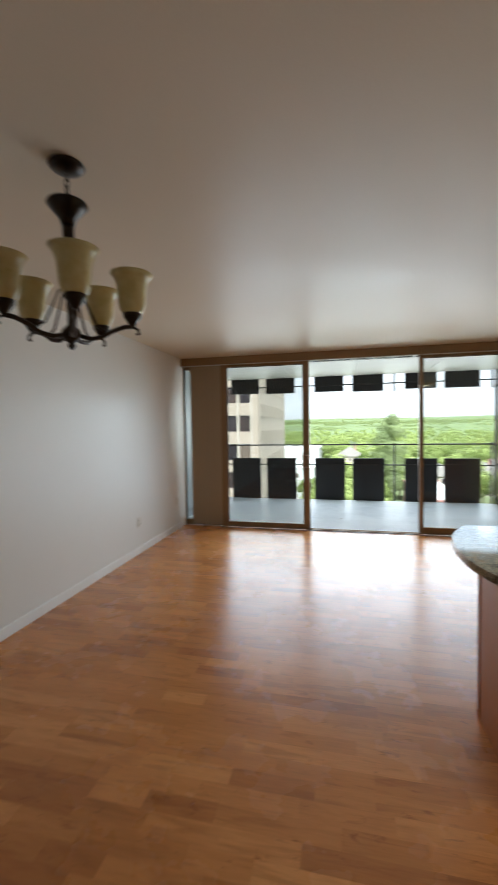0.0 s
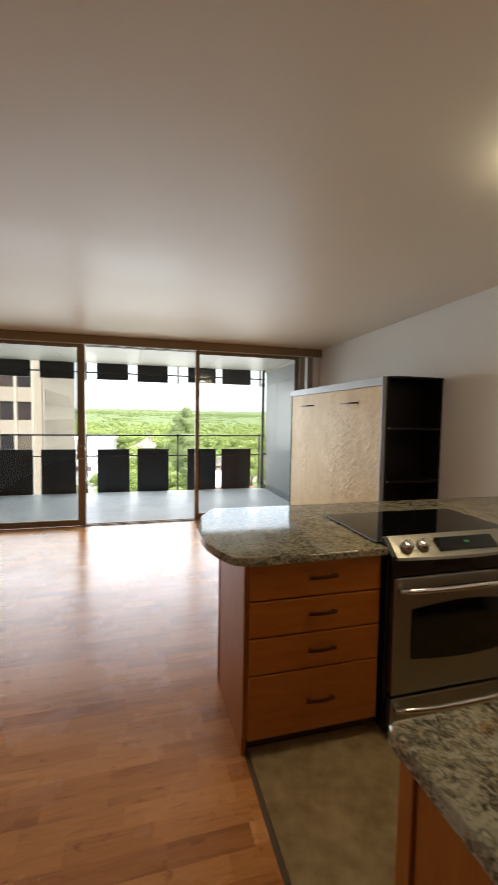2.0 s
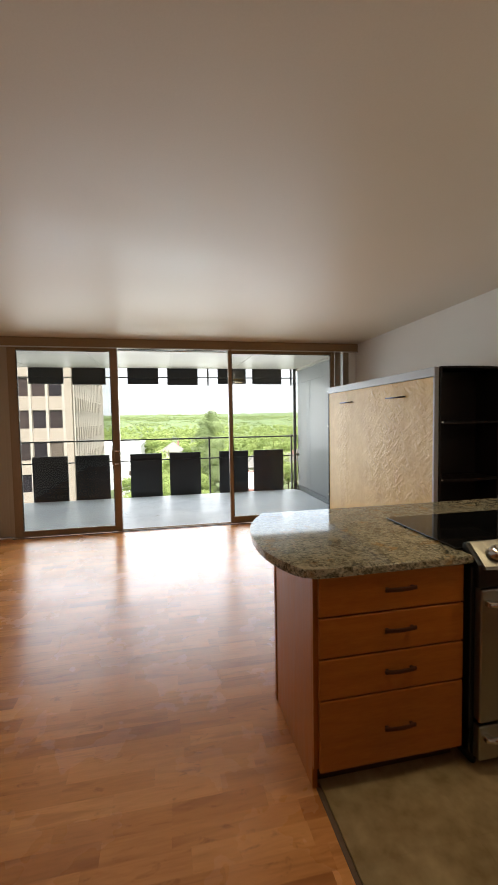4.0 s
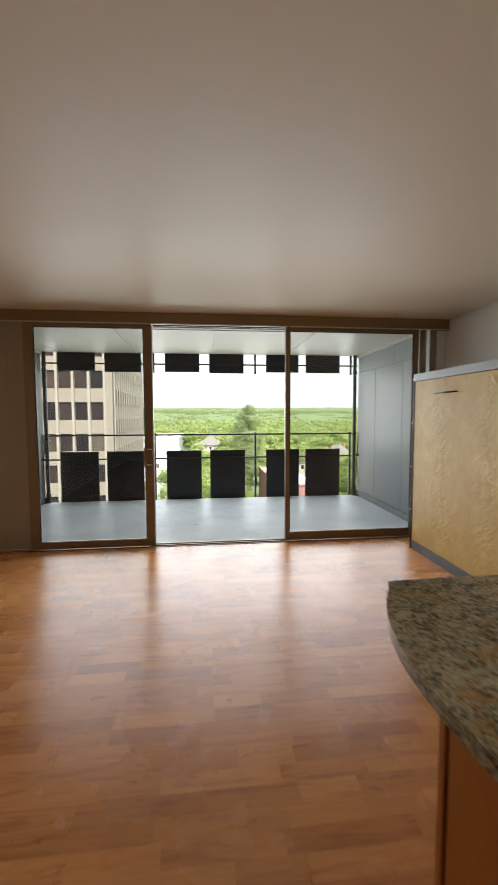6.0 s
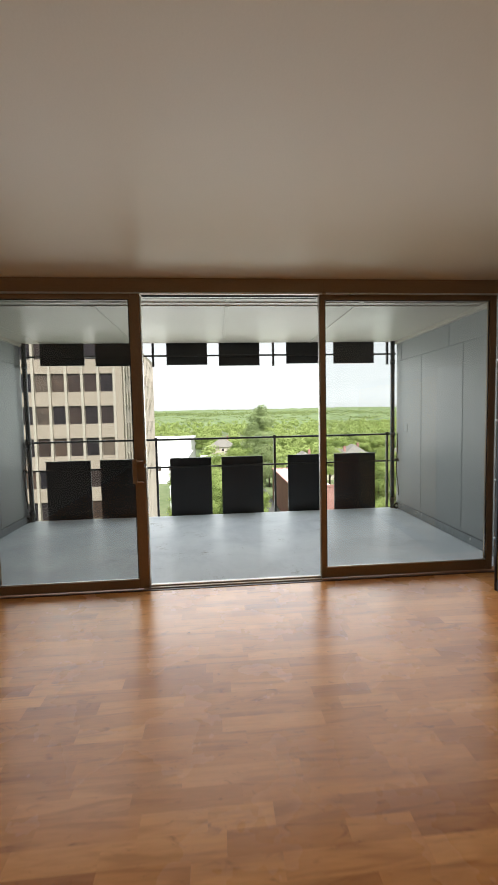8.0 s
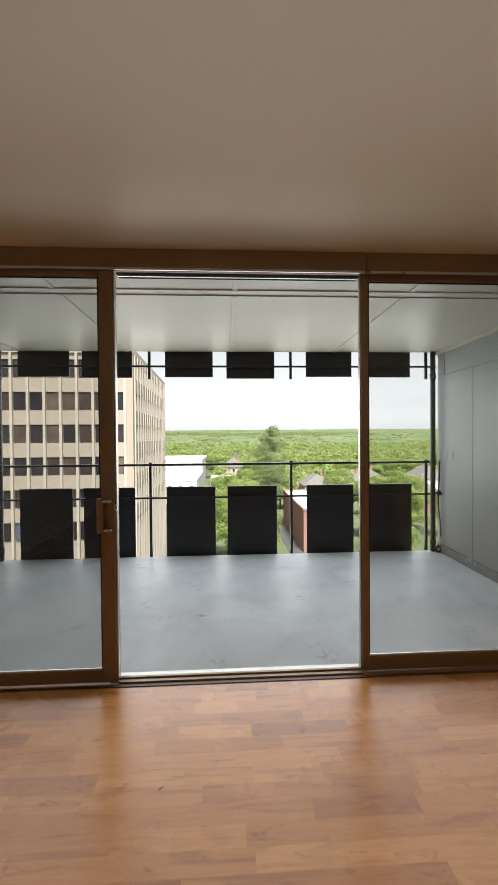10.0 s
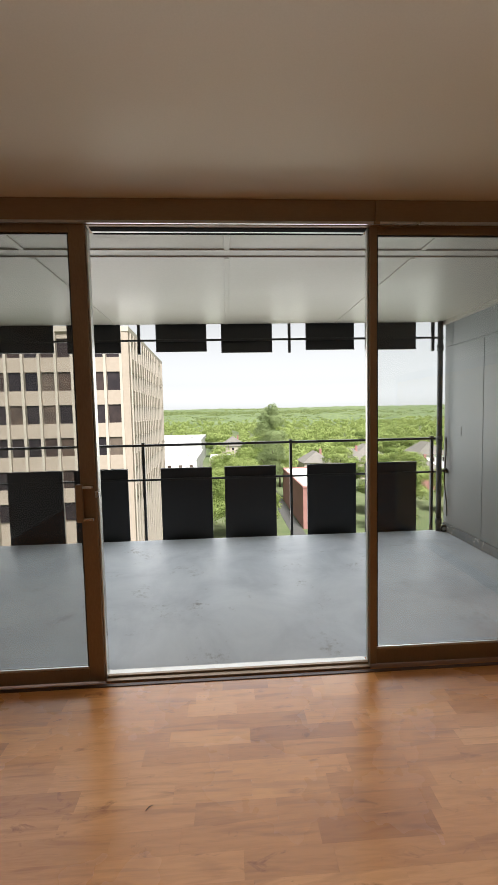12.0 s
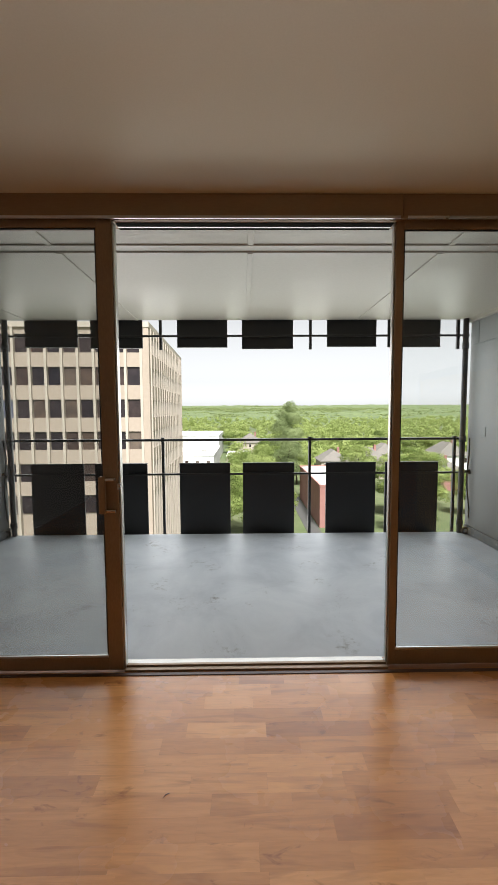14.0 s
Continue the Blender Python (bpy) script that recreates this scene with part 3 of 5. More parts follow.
add_box(sill, -0.28, 1.186, 5.905, 5.925, 0.0, 0.020, 0.002)
solid("trim_sill", sill, BRONZE, "dark metal floor track of the sliding door", "sill", kind="structure")
solid("trim_threshold", box(-0.34, 1.186, 5.93, 5.984, -0.03, 0.006, 0.003), ALU, "bright aluminium threshold plate", "threshold", kind="structure")
solid("trim_head_seal", box(-0.278, 1.186, 5.925, 5.967, 2.4265, 2.4295), SEAL, "black weather seal across the door head", "trim", kind="structure")
solid("trim_head_channel", box(-0.278, 1.186, 5.968, 5.984, 2.4265, 2.4295), ALU, "bare metal channel across the door head", "trim", kind="structure")
solid("trim_head_lip", box(-0.278, 1.186, 5.985, 6.0, 2.4245, 2.4295), SEAL, "thin black lip of the door head", "trim", kind="structure")
# strip added for the shadow gap at the foot of the door frame
solid("trim_floor_shadow", box(-1.62, 2.76, 5.838, 5.862, -0.011, 0.0045, 0.002), SHADOW_GAP, "dark strip painting the shadow gap where laminate meets the door track", "trim", kind="structure")
solid("trim_head", box(XL, XR, 5.90, 6.0, 2.43, 2.4365), BRONZE, "dark head frame over the doors", "trim", kind="structure")
solid("trim_end_jamb", box(2.985, 3.11, 5.93, 6.0, 0.0, 2.436, 0.004), WHITE, "pale end jamb beside the blinds", "trim", kind="structure")


def blind_stack(x0, x1, count, label, wide=0.044, turn=0.010, gap=0.0):
    w = thing("vertical_blind", ((x0 + x1) / 2, 5.87, 0), label, "blind")
    step = (x1 - x0 - gap) / count
    for k in range(count):
        cx = x0 + step * (k + 0.5) + (gap if k >= count / 2 else 0.0)
        dx, dy = wide, turn + 0.002 * math.sin(k * 2.3)
        bm = bmesh.new()
        prof = [(-1, 0), (-0.5, 0.004), (0, 0.006), (0.5, 0.004), (1, 0)]
        rows = []
        for z in (0.025, 2.44):
            rows.append([bm.verts.new((cx + s * dx + b, 5.90 + s * dy - b, z)) for s, b in prof])
            rows.append([bm.verts.new((cx + s * dx + b + 0.0012, 5.90 + s * dy - b + 0.0012, z)) for s, b in prof])
        for i in range(4):
            bm.faces.new((rows[0][i], rows[0][i + 1], rows[2][i + 1], rows[2][i]))
            bm.faces.new((rows[1][i + 1], rows[1][i], rows[3][i], rows[3][i + 1]))
        bmesh.ops.recalc_face_normals(bm, faces=bm.faces[:])
        part("vane", bm, BLIND, w)
    return w


blind_stack(-2.05, -1.57, 15, "taupe vertical blind vanes drawn together beside the glass door")
blind_stack(2.785, 2.965, 10, "dark taupe blind vanes in two bunches beside the wall bed", 0.030, 0.016, 0.075)

# ---- balcony ----
YE, ZB, ZC, BXL, BXR = 8.53, -0.03, 2.505, -2.43, 3.07
solid("balcony_floor", box(BXL - 0.2, BXR + 0.2, 6.0, YE, -0.28, ZB, 0.006), BAL_FLOOR, "worn blue-grey painted concrete balcony floor", "floor", kind="structure")
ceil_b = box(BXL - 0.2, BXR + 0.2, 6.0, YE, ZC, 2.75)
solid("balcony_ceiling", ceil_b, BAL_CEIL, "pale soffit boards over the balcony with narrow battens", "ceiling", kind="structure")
bt = bmesh.new()
for y in (6.39, 6.505):
    add_box(bt, BXL, BXR, y, y + 0.011, ZC - 0.008, ZC + 0.004, 0.003)
for x in (-2.13, -0.85, 0.43, 1.72):
    add_box(bt, x - 0.012, x + 0.026, 6.0, 6.39, ZC - 0.007, ZC + 0.004, 0.003)
    add_box(bt, x - 0.012, x + 0.026, 6.53, YE - 0.01, ZC - 0.007, ZC + 0.004, 0.003)
add_box(bt, BXR - 0.06, BXR, 6.0, YE, ZC - 0.04, ZC + 0.003, 0.003)
add_box(bt, BXL, BXL + 0.06, 6.0, YE, ZC - 0.04, ZC + 0.003, 0.003)
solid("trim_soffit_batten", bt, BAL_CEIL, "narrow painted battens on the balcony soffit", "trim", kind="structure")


def siding(name, x_face, sign, label):
    w = solid(name, box(min(x_face, x_face + sign * 0.2), max(x_face, x_face + sign * 0.2), 6.0, YE - 0.004, ZB, ZC), BAL_WALL, label, "wall", kind="structure")
    near, far = sorted((x_face, x_face - sign * 0.012))
    for seams, z0, z1 in (((6.02, 6.85, 7.77, YE - 0.014), ZB + 0.105, 2.19), ((6.02, 7.13, 8.35, YE - 0.014), 2.202, ZC - 0.04)):
        for y0, y1 in zip(seams, seams[1:]):
            new("panel", finish(box(near, far, y0, y1 - 0.006, z0, z1, 0.003), "panel", BAL_WALL)).parent = w
    k = new("skirting", finish(box(min(x_face, x_face - sign * 0.026), max(x_face, x_face - sign * 0.026), 6.02, YE - 0.02, ZB, ZB + 0.1, 0.004), "skirting", SKIRTING))
    k.parent = w
    return w


siding("wall_balcony_east", BXR, 1, "blue-grey panelled balcony side wall")
siding("wall_balcony_west", BXL, -1, "blue-grey panelled balcony side wall")
solid("wall_outer_strip", add_box(box(XL - 0.24, XL, 6.0, 6.1, ZB, ZC), XR, XR + 0.2, 6.0, 6.1, ZB, ZC), BAL_WALL, "outer wall ends beside the balcony doors", "wall", kind="structure")

YR = 8.575
def railing(name, label, z_top, z_low, z_bottom, z_cap, panels, p_top, p_bottom):
    r = thing(name, (0.3, YR, z_bottom), label, "railing")
    for x in (-2.39, -0.583, 1.18, 2.935):
        post = part("post", box(x - 0.016, x + 0.016, YR - 0.016, YR + 0.016, z_bottom, z_cap, 0.002), RAIL, r)
        if z_cap < 2:
            part("cap", box(x - 0.022, x + 0.022, YR - 0.022, YR + 0.022, z_cap, z_cap + 0.012, 0.003), RAIL, post)
    if z_top:
        part("top_rail", box(-2.42, 3.06, YR - 0.022, YR + 0.022, z_top - 0.014, z_top + 0.014, 0.004), RAIL, r)
    part("lower_rail", box(-2.42, 3.06, YR - 0.036, YR - 0.017, z_low - 0.012, z_low + 0.012, 0.003), RAIL, r)
    for k, (x0, x1) in enumerate(panels):
        drop = (0.0, 0.012, 0.004, 0.022, 0.0, 0.006)[k]
        bm = box(x0, x1, YR + 0.018, YR + 0.034, p_bottom - drop, p_top, 0.002)
        pan = part("panel", bm, PANEL, r)
        part("lip", box(x0, x1, YR + 0.004, YR + 0.018, p_top - 0.012, p_top, 0.002), PANEL, pan)
        part("lip", box(x0, x1, YR + 0.004, YR + 0.018, p_bottom - drop, p_bottom - drop + 0.012, 0.002), PANEL, pan)
    return r


PANELS = [(-2.18, -1.545), (-1.41, -0.78), (-0.393, 0.220), (0.372, 0.998), (1.382, 1.99), (2.105, 2.755)]
railing("balcony_railing", "black metal balcony railing with charcoal screen panels", 1.105, 0.695, -0.36, 1.125, PANELS, 0.825, -0.34)
railing("balcony_railing", "lower edge of the railing of the balcony above", 0, 2.325, 2.17, 3.4, [(a + 0.0, b - 0.02) for a, b in PANELS], 3.2, 2.203)


def drain_pipe(x, y, label):
    w = thing("drain_pipe", (x, y, ZB), label, "pipe")
    part("pipe", tube([(x, y, ZB), (x, y, 1.2), (x, y, ZC)], 0.031, 16), PIPE, w)
    for z in (0.06, 1.07, 2.16):
        part("collar", tube([(x, y, z), (x, y, z + 0.07)], 0.038, 16), PIPE, w)
    return w


drain_pipe(2.985, 8.49, "dark grey drain pipe beside the railing end")
drain_pipe(-2.36, 8.50, "dark grey drain pipe at the balcony corner")
for sx, x in ((1, 3.03), (-1, -2.39)):
    cable = thing("cable", (x, 8.42, ZB), "black cable hanging down the balcony corner", "cable")
    part("cord", tube([(x + 0.012 * math.sin(k * 0.9), 8.42 + 0.02 * math.sin(k * 0.6), 1.12 - 0.105 * k) for k in range(10)], 0.008, 8), RUBBER, cable)
    part("knot", tube([(x - 0.03, 8.43, 0.72), (x, 8.41, 0.74), (x + 0.02, 8.43, 0.70)], 0.018, 8), RUBBER, cable)
    part("coil", tube([(x - 0.01 + 0.035 * math.cos(a), 8.42, 0.045 + ZB + 0.035 * math.sin(a)) for a in np.linspace(0, 6.28, 14)], 0.014, 8), RUBBER, cable)
box_w = thing("junction_box", (BXR - 0.012, 8.20, 1.17), "grey cover plate on the balcony wall", "junction box")
part("plate", box(BXR - 0.0165, BXR - 0.0125, 8.15, 8.27, 1.15, 1.26, 0.004), BAL_WALL, box_w)

# ---- wall bed and shelves ----
bed = thing("wall_bed", (2.80, 4.4, 0), "wall bed folded up, figured yellow maple front in a grey frame", "wall bed")
part("body", box(2.53, 3.11, 3.53, 5.50, 0.0, 1.874, 0.003), GREY_BASE, bed)
part("front_panel", box(2.497, 2.53, 3.285, 5.475, 0.095, 1.797, 0.003), VENEER, bed, "rippled yellow maple veneer")
part("top_rail", box(2.490, 2.532, 3.262, 5.50, 1.801, 1.877, 0.003), GREY_EDGE, bed)
part("top_board", box(2.533, 3.11, 3.53, 5.50, 1.8745, 1.878, 0.001), GREY_EDGE, bed)
part("side_edge", box(2.490, 2.531, 3.262, 3.281, 0.0, 1.8005, 0.002), GREY_EDGE, bed)
part("side_edge", box(2.490, 2.531, 5.479, 5.50, 0.0, 1.8005, 0.002), ESPRESSO, bed)
part("plinth", box(2.494, 2.531, 3.283, 5.477, 0.0, 0.091, 0.003), GREY_BASE, bed)
for y0, y1 in ((4.72, 5.06), (3.66, 3.98)):
    h = part("handle", tube([(2.466, y0, 1.655), (2.462, (y0 + y1) / 2, 1.655), (2.466, y1, 1.655)], 0.007, 10), IRON, bed, "slim dark bar handle")
    for y in (y0 + 0.03, y1 - 0.03):
        part("standoff", tube([(2.466, y, 1.655), (2.499, y, 1.655)], 0.006, 8), IRON, h)
for z in (0.42, 0.89, 1.36, 1.83):
    part("stud", lathe([(0.0, z - 0.011), (0.011, z - 0.006), (0.013, z), (0.011, z + 0.006), (0.0, z + 0.011)], 2.497, 5.508, 10), WHITE, bed, "small white stud")

shelf = thing("bookshelf", (2.82, 3.38, 0), "dark espresso open shelf unit at the end of the wall bed", "bookshelf")
part("back", box(2.535, 3.108, 3.505, 3.528, 0.0, 1.863), ESPRESSO, shelf)
part("side", box(2.5335, 2.553, 3.25, 3.505, 0.0, 1.863, 0.002), ESPRESSO, shelf)
part("side", box(3.09, 3.11, 3.25, 3.505, 0.0, 1.863, 0.002), ESPRESSO, shelf)
def bowed(z0, z1):
    return prism([(2.553, 3.505), (2.553, 3.245)] + [(2.553 + 0.537 * k / 8, 3.245 - 0.035 * math.sin(math.pi * k / 8)) for k in range(1, 8)] + [(3.09, 3.245), (3.09, 3.505)], z0, z1, 0.002)
for z in (0.02, 0.44, 0.925, 1.405):
    part("shelf", bowed(z, z + 0.02), ESPRESSO, shelf)
part("top", prism([(2.534, 3.528), (2.534, 3.24)] + [(2.534 + 0.576 * k / 8, 3.24 - 0.04 * math.sin(math.pi * k / 8)) for k in range(1, 8)] + [(3.11, 3.24), (3.11, 3.528)], 1.864, 1.879, 0.003), ESPRESSO, shelf)
for z in (0.93, 1.41):
    for x in (2.548, 3.096):
        part("pin", tube([(x, 3.232, z + 0.01), (x, 3.25, z + 0.01)], 0.007, 8), CHROME, shelf, "small steel shelf pin")

# ---- kitchen ----
def swap_bar(x0, x1, y, z):
    """A flat strap that bows gently away from the drawer front."""
    bm, rows = bmesh.new(), []
    for k in range(9):
        x, out = x0 + (x1 - x0) * k / 8, 0.014 + 0.007 * math.sin(math.pi * k / 8)
        rows.append([bm.verts.new((x, y - out - dy, z + dz)) for dy, dz in ((0, -0.009), (0.004, -0.006), (0.004, 0.006), (0, 0.009), (-0.003, 0.0))])
    for a, b in zip(rows, rows[1:]):
        for i in range(5):
            bm.faces.new((a[i], a[(i + 1) % 5], b[(i + 1) % 5], b[i]))
    bm.faces.new(rows[0][::-1])
    bm.faces.new(rows[-1])
    bmesh.ops.recalc_face_normals(bm, faces=bm.faces[:])
    return bm


def bar_pull(parent, x0, x1, y, z):
    h = part("handle", swap_bar(x0, x1, y, z), PULL, parent, "flat dark bronze pull")
    for x in (x0 + 0.014, x1 - 0.014):
        part("foot", box(x - 0.006, x + 0.006, y - 0.016, y + 0.002, z - 0.005, z + 0.005, 0.001), PULL, h)
    return h


def front(name, parent, x0, x1, z0, z1, y, mat):
    return part(name, box(x0, x1, y, y + 0.02, z0, z1, 0.004), mat, parent)


drawers = thing("drawer_cabinet", (1.19, 2.0, 0), "cherry-stained four-drawer base cabinet at the counter end", "cabinet")
part("body", box(0.872, 1.498, 1.722, 2.26, 0.10, 0.874), CHERRY_UP, drawers)
part("side_panel", box(0.850, 0.8715, 1.74, 2.246, 0.0, 0.874, 0.002), CHERRY_UP, drawers, "smooth end panel")
part("side_panel", box(0.850, 0.8715, 1.722, 1.7395, 0.095, 0.874, 0.0015), CHERRY_UP, drawers)
part("groove", box(0.858, 0.8715, 2.247, 2.259, 0.0, 0.874), TOEKICK, drawers, "dark gap beside the end stile")
part("end_stile", box(0.847, 0.8715, 2.260, 2.285, 0.0, 0.874, 0.002), CHERRY_UP, drawers)
part("back_panel", box(0.879, 1.53, 2.261, 2.278, 0.0, 0.874, 0.002), CHERRY_UP, drawers)
part("toe_kick", box(0.8785, 1.50, 1.775, 1.79, 0.0, 0.10), TOEKICK, drawers)
for z0, z1, zh in ((0.713, 0.866, 0.80), (0.55, 0.706, 0.637), (0.385, 0.543, 0.47), (0.092, 0.378, 0.237)):
    d = front("drawer", drawers, 0.868, 1.494, z0, z1, 1.70, CHERRY)
    bar_pull(d, 1.135, 1.27, 1.70, zh)

side = thing("base_cabinet", (2.72, 2.0, 0), "cherry-stained base cabinet beside the stove", "cabinet")
part("body", box(2.335, XR - 0.004, 1.722, 2.26, 0.10, 0.874), CHERRY_UP, side)
part("toe_kick", box(2.335, XR - 0.004, 1.775, 1.79, 0.0, 0.10), TOEKICK, side)
part("back_panel", box(2.32, XR - 0.004, 2.261, 2.278, 0.0, 0.874, 0.002), CHERRY_UP, side)
d = front("drawer", side, 2.34, 2.70, 0.713, 0.866, 1.70, CHERRY)
bar_pull(d, 2.47, 2.58, 1.70, 0.80)
d = front("drawer", side, 2.705, 3.10, 0.713, 0.866, 1.70, CHERRY)
bar_pull(d, 2.85, 2.96, 1.70, 0.80)
def shaker(parent, x0, x1, z0, z1, y):
    d = part("door", box(x0 + 0.052, x1 - 0.052, y + 0.007, y + 0.018, z0 + 0.052, z1 - 0.052), CHERRY_UP, parent)
    part("rail", box(x0, x1, y, y + 0.02, z1 - 0.055, z1, 0.003), CHERRY, d)
    part("rail", box(x0, x1, y, y + 0.02, z0, z0 + 0.055, 0.003), CHERRY, d)
    part("stile", box(x0, x0 + 0.055, y, y + 0.02, z0 + 0.0555, z1 - 0.0555, 0.003), CHERRY_UP, d)
    part("stile", box(x1 - 0.055, x1, y, y + 0.02, z0 + 0.0555, z1 - 0.0555, 0.003), CHERRY_UP, d)
    return d
shaker(side, 2.34, 2.52, 0.10, 0.705, 1.70)
shaker(side, 2.525, 2.81, 0.10, 0.705, 1.70)
shaker(side, 2.815, 3.10, 0.10, 0.705, 1.70)

bow_edge = [(0.708 + 0.150 * (abs(y - 2.1) / 0.49) ** (2.6 if y < 2.1 else 2.2), y) for y in np.linspace(1.69, 2.60, 24)]
outline = [(3.112, 1.672), (3.112, 2.618), (0.885, 2.618), (0.866, 2.612)] + bow_edge[::-1] + [(0.842, 1.678), (0.885, 1.672), (1.513, 1.672), (1.513, 2.262), (2.332, 2.262), (2.332, 1.672)]
tagged(solid("worktop", prism([(float(x), float(y)) for x, y in outline], 0.876, 0.912, 0.009, 3), GRANITE), "polished speckled granite worktop with a rounded end", "worktop")

isl = thing("sink_cabinet", (1.9, 0.4, 0), "cherry-stained base cabinet under the second worktop", "cabinet")
part("body", box(0.905, XR - 0.005, 0.075, 0.685, 0.10, 0.873), CHERRY_UP, isl)
part("side_panel", box(0.889, 0.9045, 0.075, 0.660, 0.0, 0.873, 0.002), CHERRY_UP, isl, "plain end panel")
part("corner_stile", box(0.884, 0.9045, 0.667, 0.706, 0.0, 0.873, 0.002), CHERRY_UP, isl)
part("toe_kick", box(0.906, XR - 0.005, 0.60, 0.615, 0.0, 0.10), TOEKICK, isl)
for k in range(4):
    x0 = 0.91 + k * 0.55
    shaker(isl, x0, x0 + 0.54, 0.11, 0.865, 0.686)
tagged(solid("worktop", prism([(0.872, 0.073), (XR - 0.004, 0.073), (XR - 0.004, 0.742), (0.895, 0.742), (0.880, 0.736), (0.872, 0.722)], 0.876, 0.912, 0.008, 3), GRANITE), "polished beige and grey speckled granite worktop", "worktop")

upper = thing("wall_cabinet", (1.4, 0.2, 1.625), "cherry-stained wall cabinet hung over the worktop", "cabinet")
part("body", box(0.882, 2.0, 0.073, 0.372, 1.627, 2.42), CHERRY_UP, upper)
part("side_panel", box(0.868, 0.8815, 0.073, 0.352, 1.625, 2.42, 0.002), CHERRY_UP, upper)
part("corner_stile", box(0.858, 0.8815, 0.358, 0.393, 1.623, 2.42, 0.002), CHERRY_UP, upper)
shaker(upper, 0.886, 1.44, 1.63, 2.415, 0.373)
shaker(upper, 1.445, 1.995, 1.63, 2.415, 0.373)

# ---- stove ----
stove = thing("stove", (1.923, 1.97, 0), "stainless steel slide-in electric stove with black glass top", "stove")
part("body", box(1.527, 2.32, 1.70, 2.258, 0.02, 0.90, 0.004), BLACK, stove)
part("cooktop", box(1.487, 2.352, 1.735, 2.285, 0.9145, 0.922, 0.003), BLACK_GLASS, stove, "black ceramic glass cooktop")
panel = bmesh.new()
N = 14
rows = []
for k in range(N + 1):
    x = 1.535 + 0.775 * k / N
    bow = 0.03 * math.sin(math.pi * k / N)
    rows.append([panel.verts.new(c) for c in ((x, 1.735, 0.946), (x, 1.72, 0.949), (x, 1.635 - bow, 0.875), (x, 1.632 - bow, 0.862), (x, 1.66 - bow * 0.5, 0.855), (x, 1.735, 0.86))])
for a, b in zip(rows, rows[1:]):
    for i in range(6):
        panel.faces.new((a[i], a[(i + 1) % 6], b[(i + 1) % 6], b[i]))
panel.faces.new(rows[0][::-1])
panel.faces.new(rows[-1])
bmesh.ops.recalc_face_normals(panel, faces=panel.faces[:])
for x0, x1 in ((1.514, 1.534), (2.311, 2.331)):
    cap = prism([(1.735, 0.943), (1.72, 0.946), (1.648, 0.878), (1.645, 0.858), (1.735, 0.858)], x0, x1, 0.002)
    for v in cap.verts:
        v.co = Vector((v.co.z, v.co.x, v.co.y))
    bmesh.ops.recalc_face_normals(cap, faces=cap.faces[:])
    part("end_cap", cap, BLACK, stove, "black end cap beside the controls")
cp = part("control_panel", panel, STEEL, stove, "sloping bowed steel control panel")
slope = Matrix.Translation((0, 1.662, 0.912)) @ Matrix.Rotation(math.atan2(0.074, 0.093), 4, "X")
def on_slope(bm):
    bm.transform(slope)
    return bm
part("display", on_slope(box(1.76, 2.09, -0.036, 0.036, 0.003, 0.008, 0.002)), BLACK_GLASS, cp, "dark display with a green readout")
part("readout", on_slope(box(1.914, 1.94, -0.001, 0.010, 0.008, 0.009)), GREEN_DIGIT, cp)
for x in (1.60, 1.685, 2.165, 2.245):
    k = bmesh.new()
    lathe([(0.0, 0.03), (0.018, 0.03), (0.024, 0.026), (0.026, 0.012), (0.030, 0.004), (0.030, 0.0), (0.0, 0.0)], x, 0.0, 20, k)
    add_box(k, x - 0.005, x + 0.005, -0.022, 0.022, 0.028, 0.038, 0.003)
    part("knob", on_slope(k), CHROME, cp, "bright metal knob")
part("vent_strip", box(1.535, 2.312, 1.668, 1.70, 0.772, 0.858, 0.004), BLACK, stove)
oven = part("oven_door", box(1.545, 2.305, 1.66, 1.70, 0.208, 0.768, 0.006), STEEL, stove)
win = [(1.64, 0.615), (1.64, 0.378)] + [(1.64 + 0.595 * k / 12, 0.378 - 0.02 * math.sin(math.pi * k / 12)) for k in range(1, 12)] + [(2.235, 0.378), (2.235, 0.615)] + [(2.235 - 0.595 * k / 12, 0.615 + 0.025 * math.sin(math.pi * k / 12)) for k in range(1, 12)]
part("oven_window", swap_yz(prism(win, 0.0, 0.006), 1.663), BLACK_GLASS, oven, "dark oven window")
def bow_handle(z, parent):
    h = part("handle", tube([(1.565 + 0.72 * k / 16, 1.642 - 0.045 * math.sin(math.pi * k / 16) ** 0.7, z + 0.012 * math.sin(math.pi * k / 16)) for k in range(17)], [0.008 + 0.009 * math.sin(math.pi * min(1, (k + 1) / 17)) ** 0.5 for k in range(17)], 12), CHROME, parent, "bowed steel handle")
    part("mount", box(1.558, 1.585, 1.635, 1.662, z - 0.012, z + 0.012, 0.004), CHROME, h)
    part("mount", box(2.265, 2.292, 1.635, 1.662, z - 0.012, z + 0.012, 0.004), CHROME, h)
bow_handle(0.715, oven)
warm = part("drawer", box(1.545, 2.305, 1.662, 1.70, 0.045, 0.190, 0.006), STEEL, stove)
bow_handle(0.150, warm)
for x in (1.56, 2.28):
    for y in (1.72, 2.22):
        part("foot", tube([(x, y, 0.0), (x, y, 0.022)], 0.015, 8), BLACK, stove)

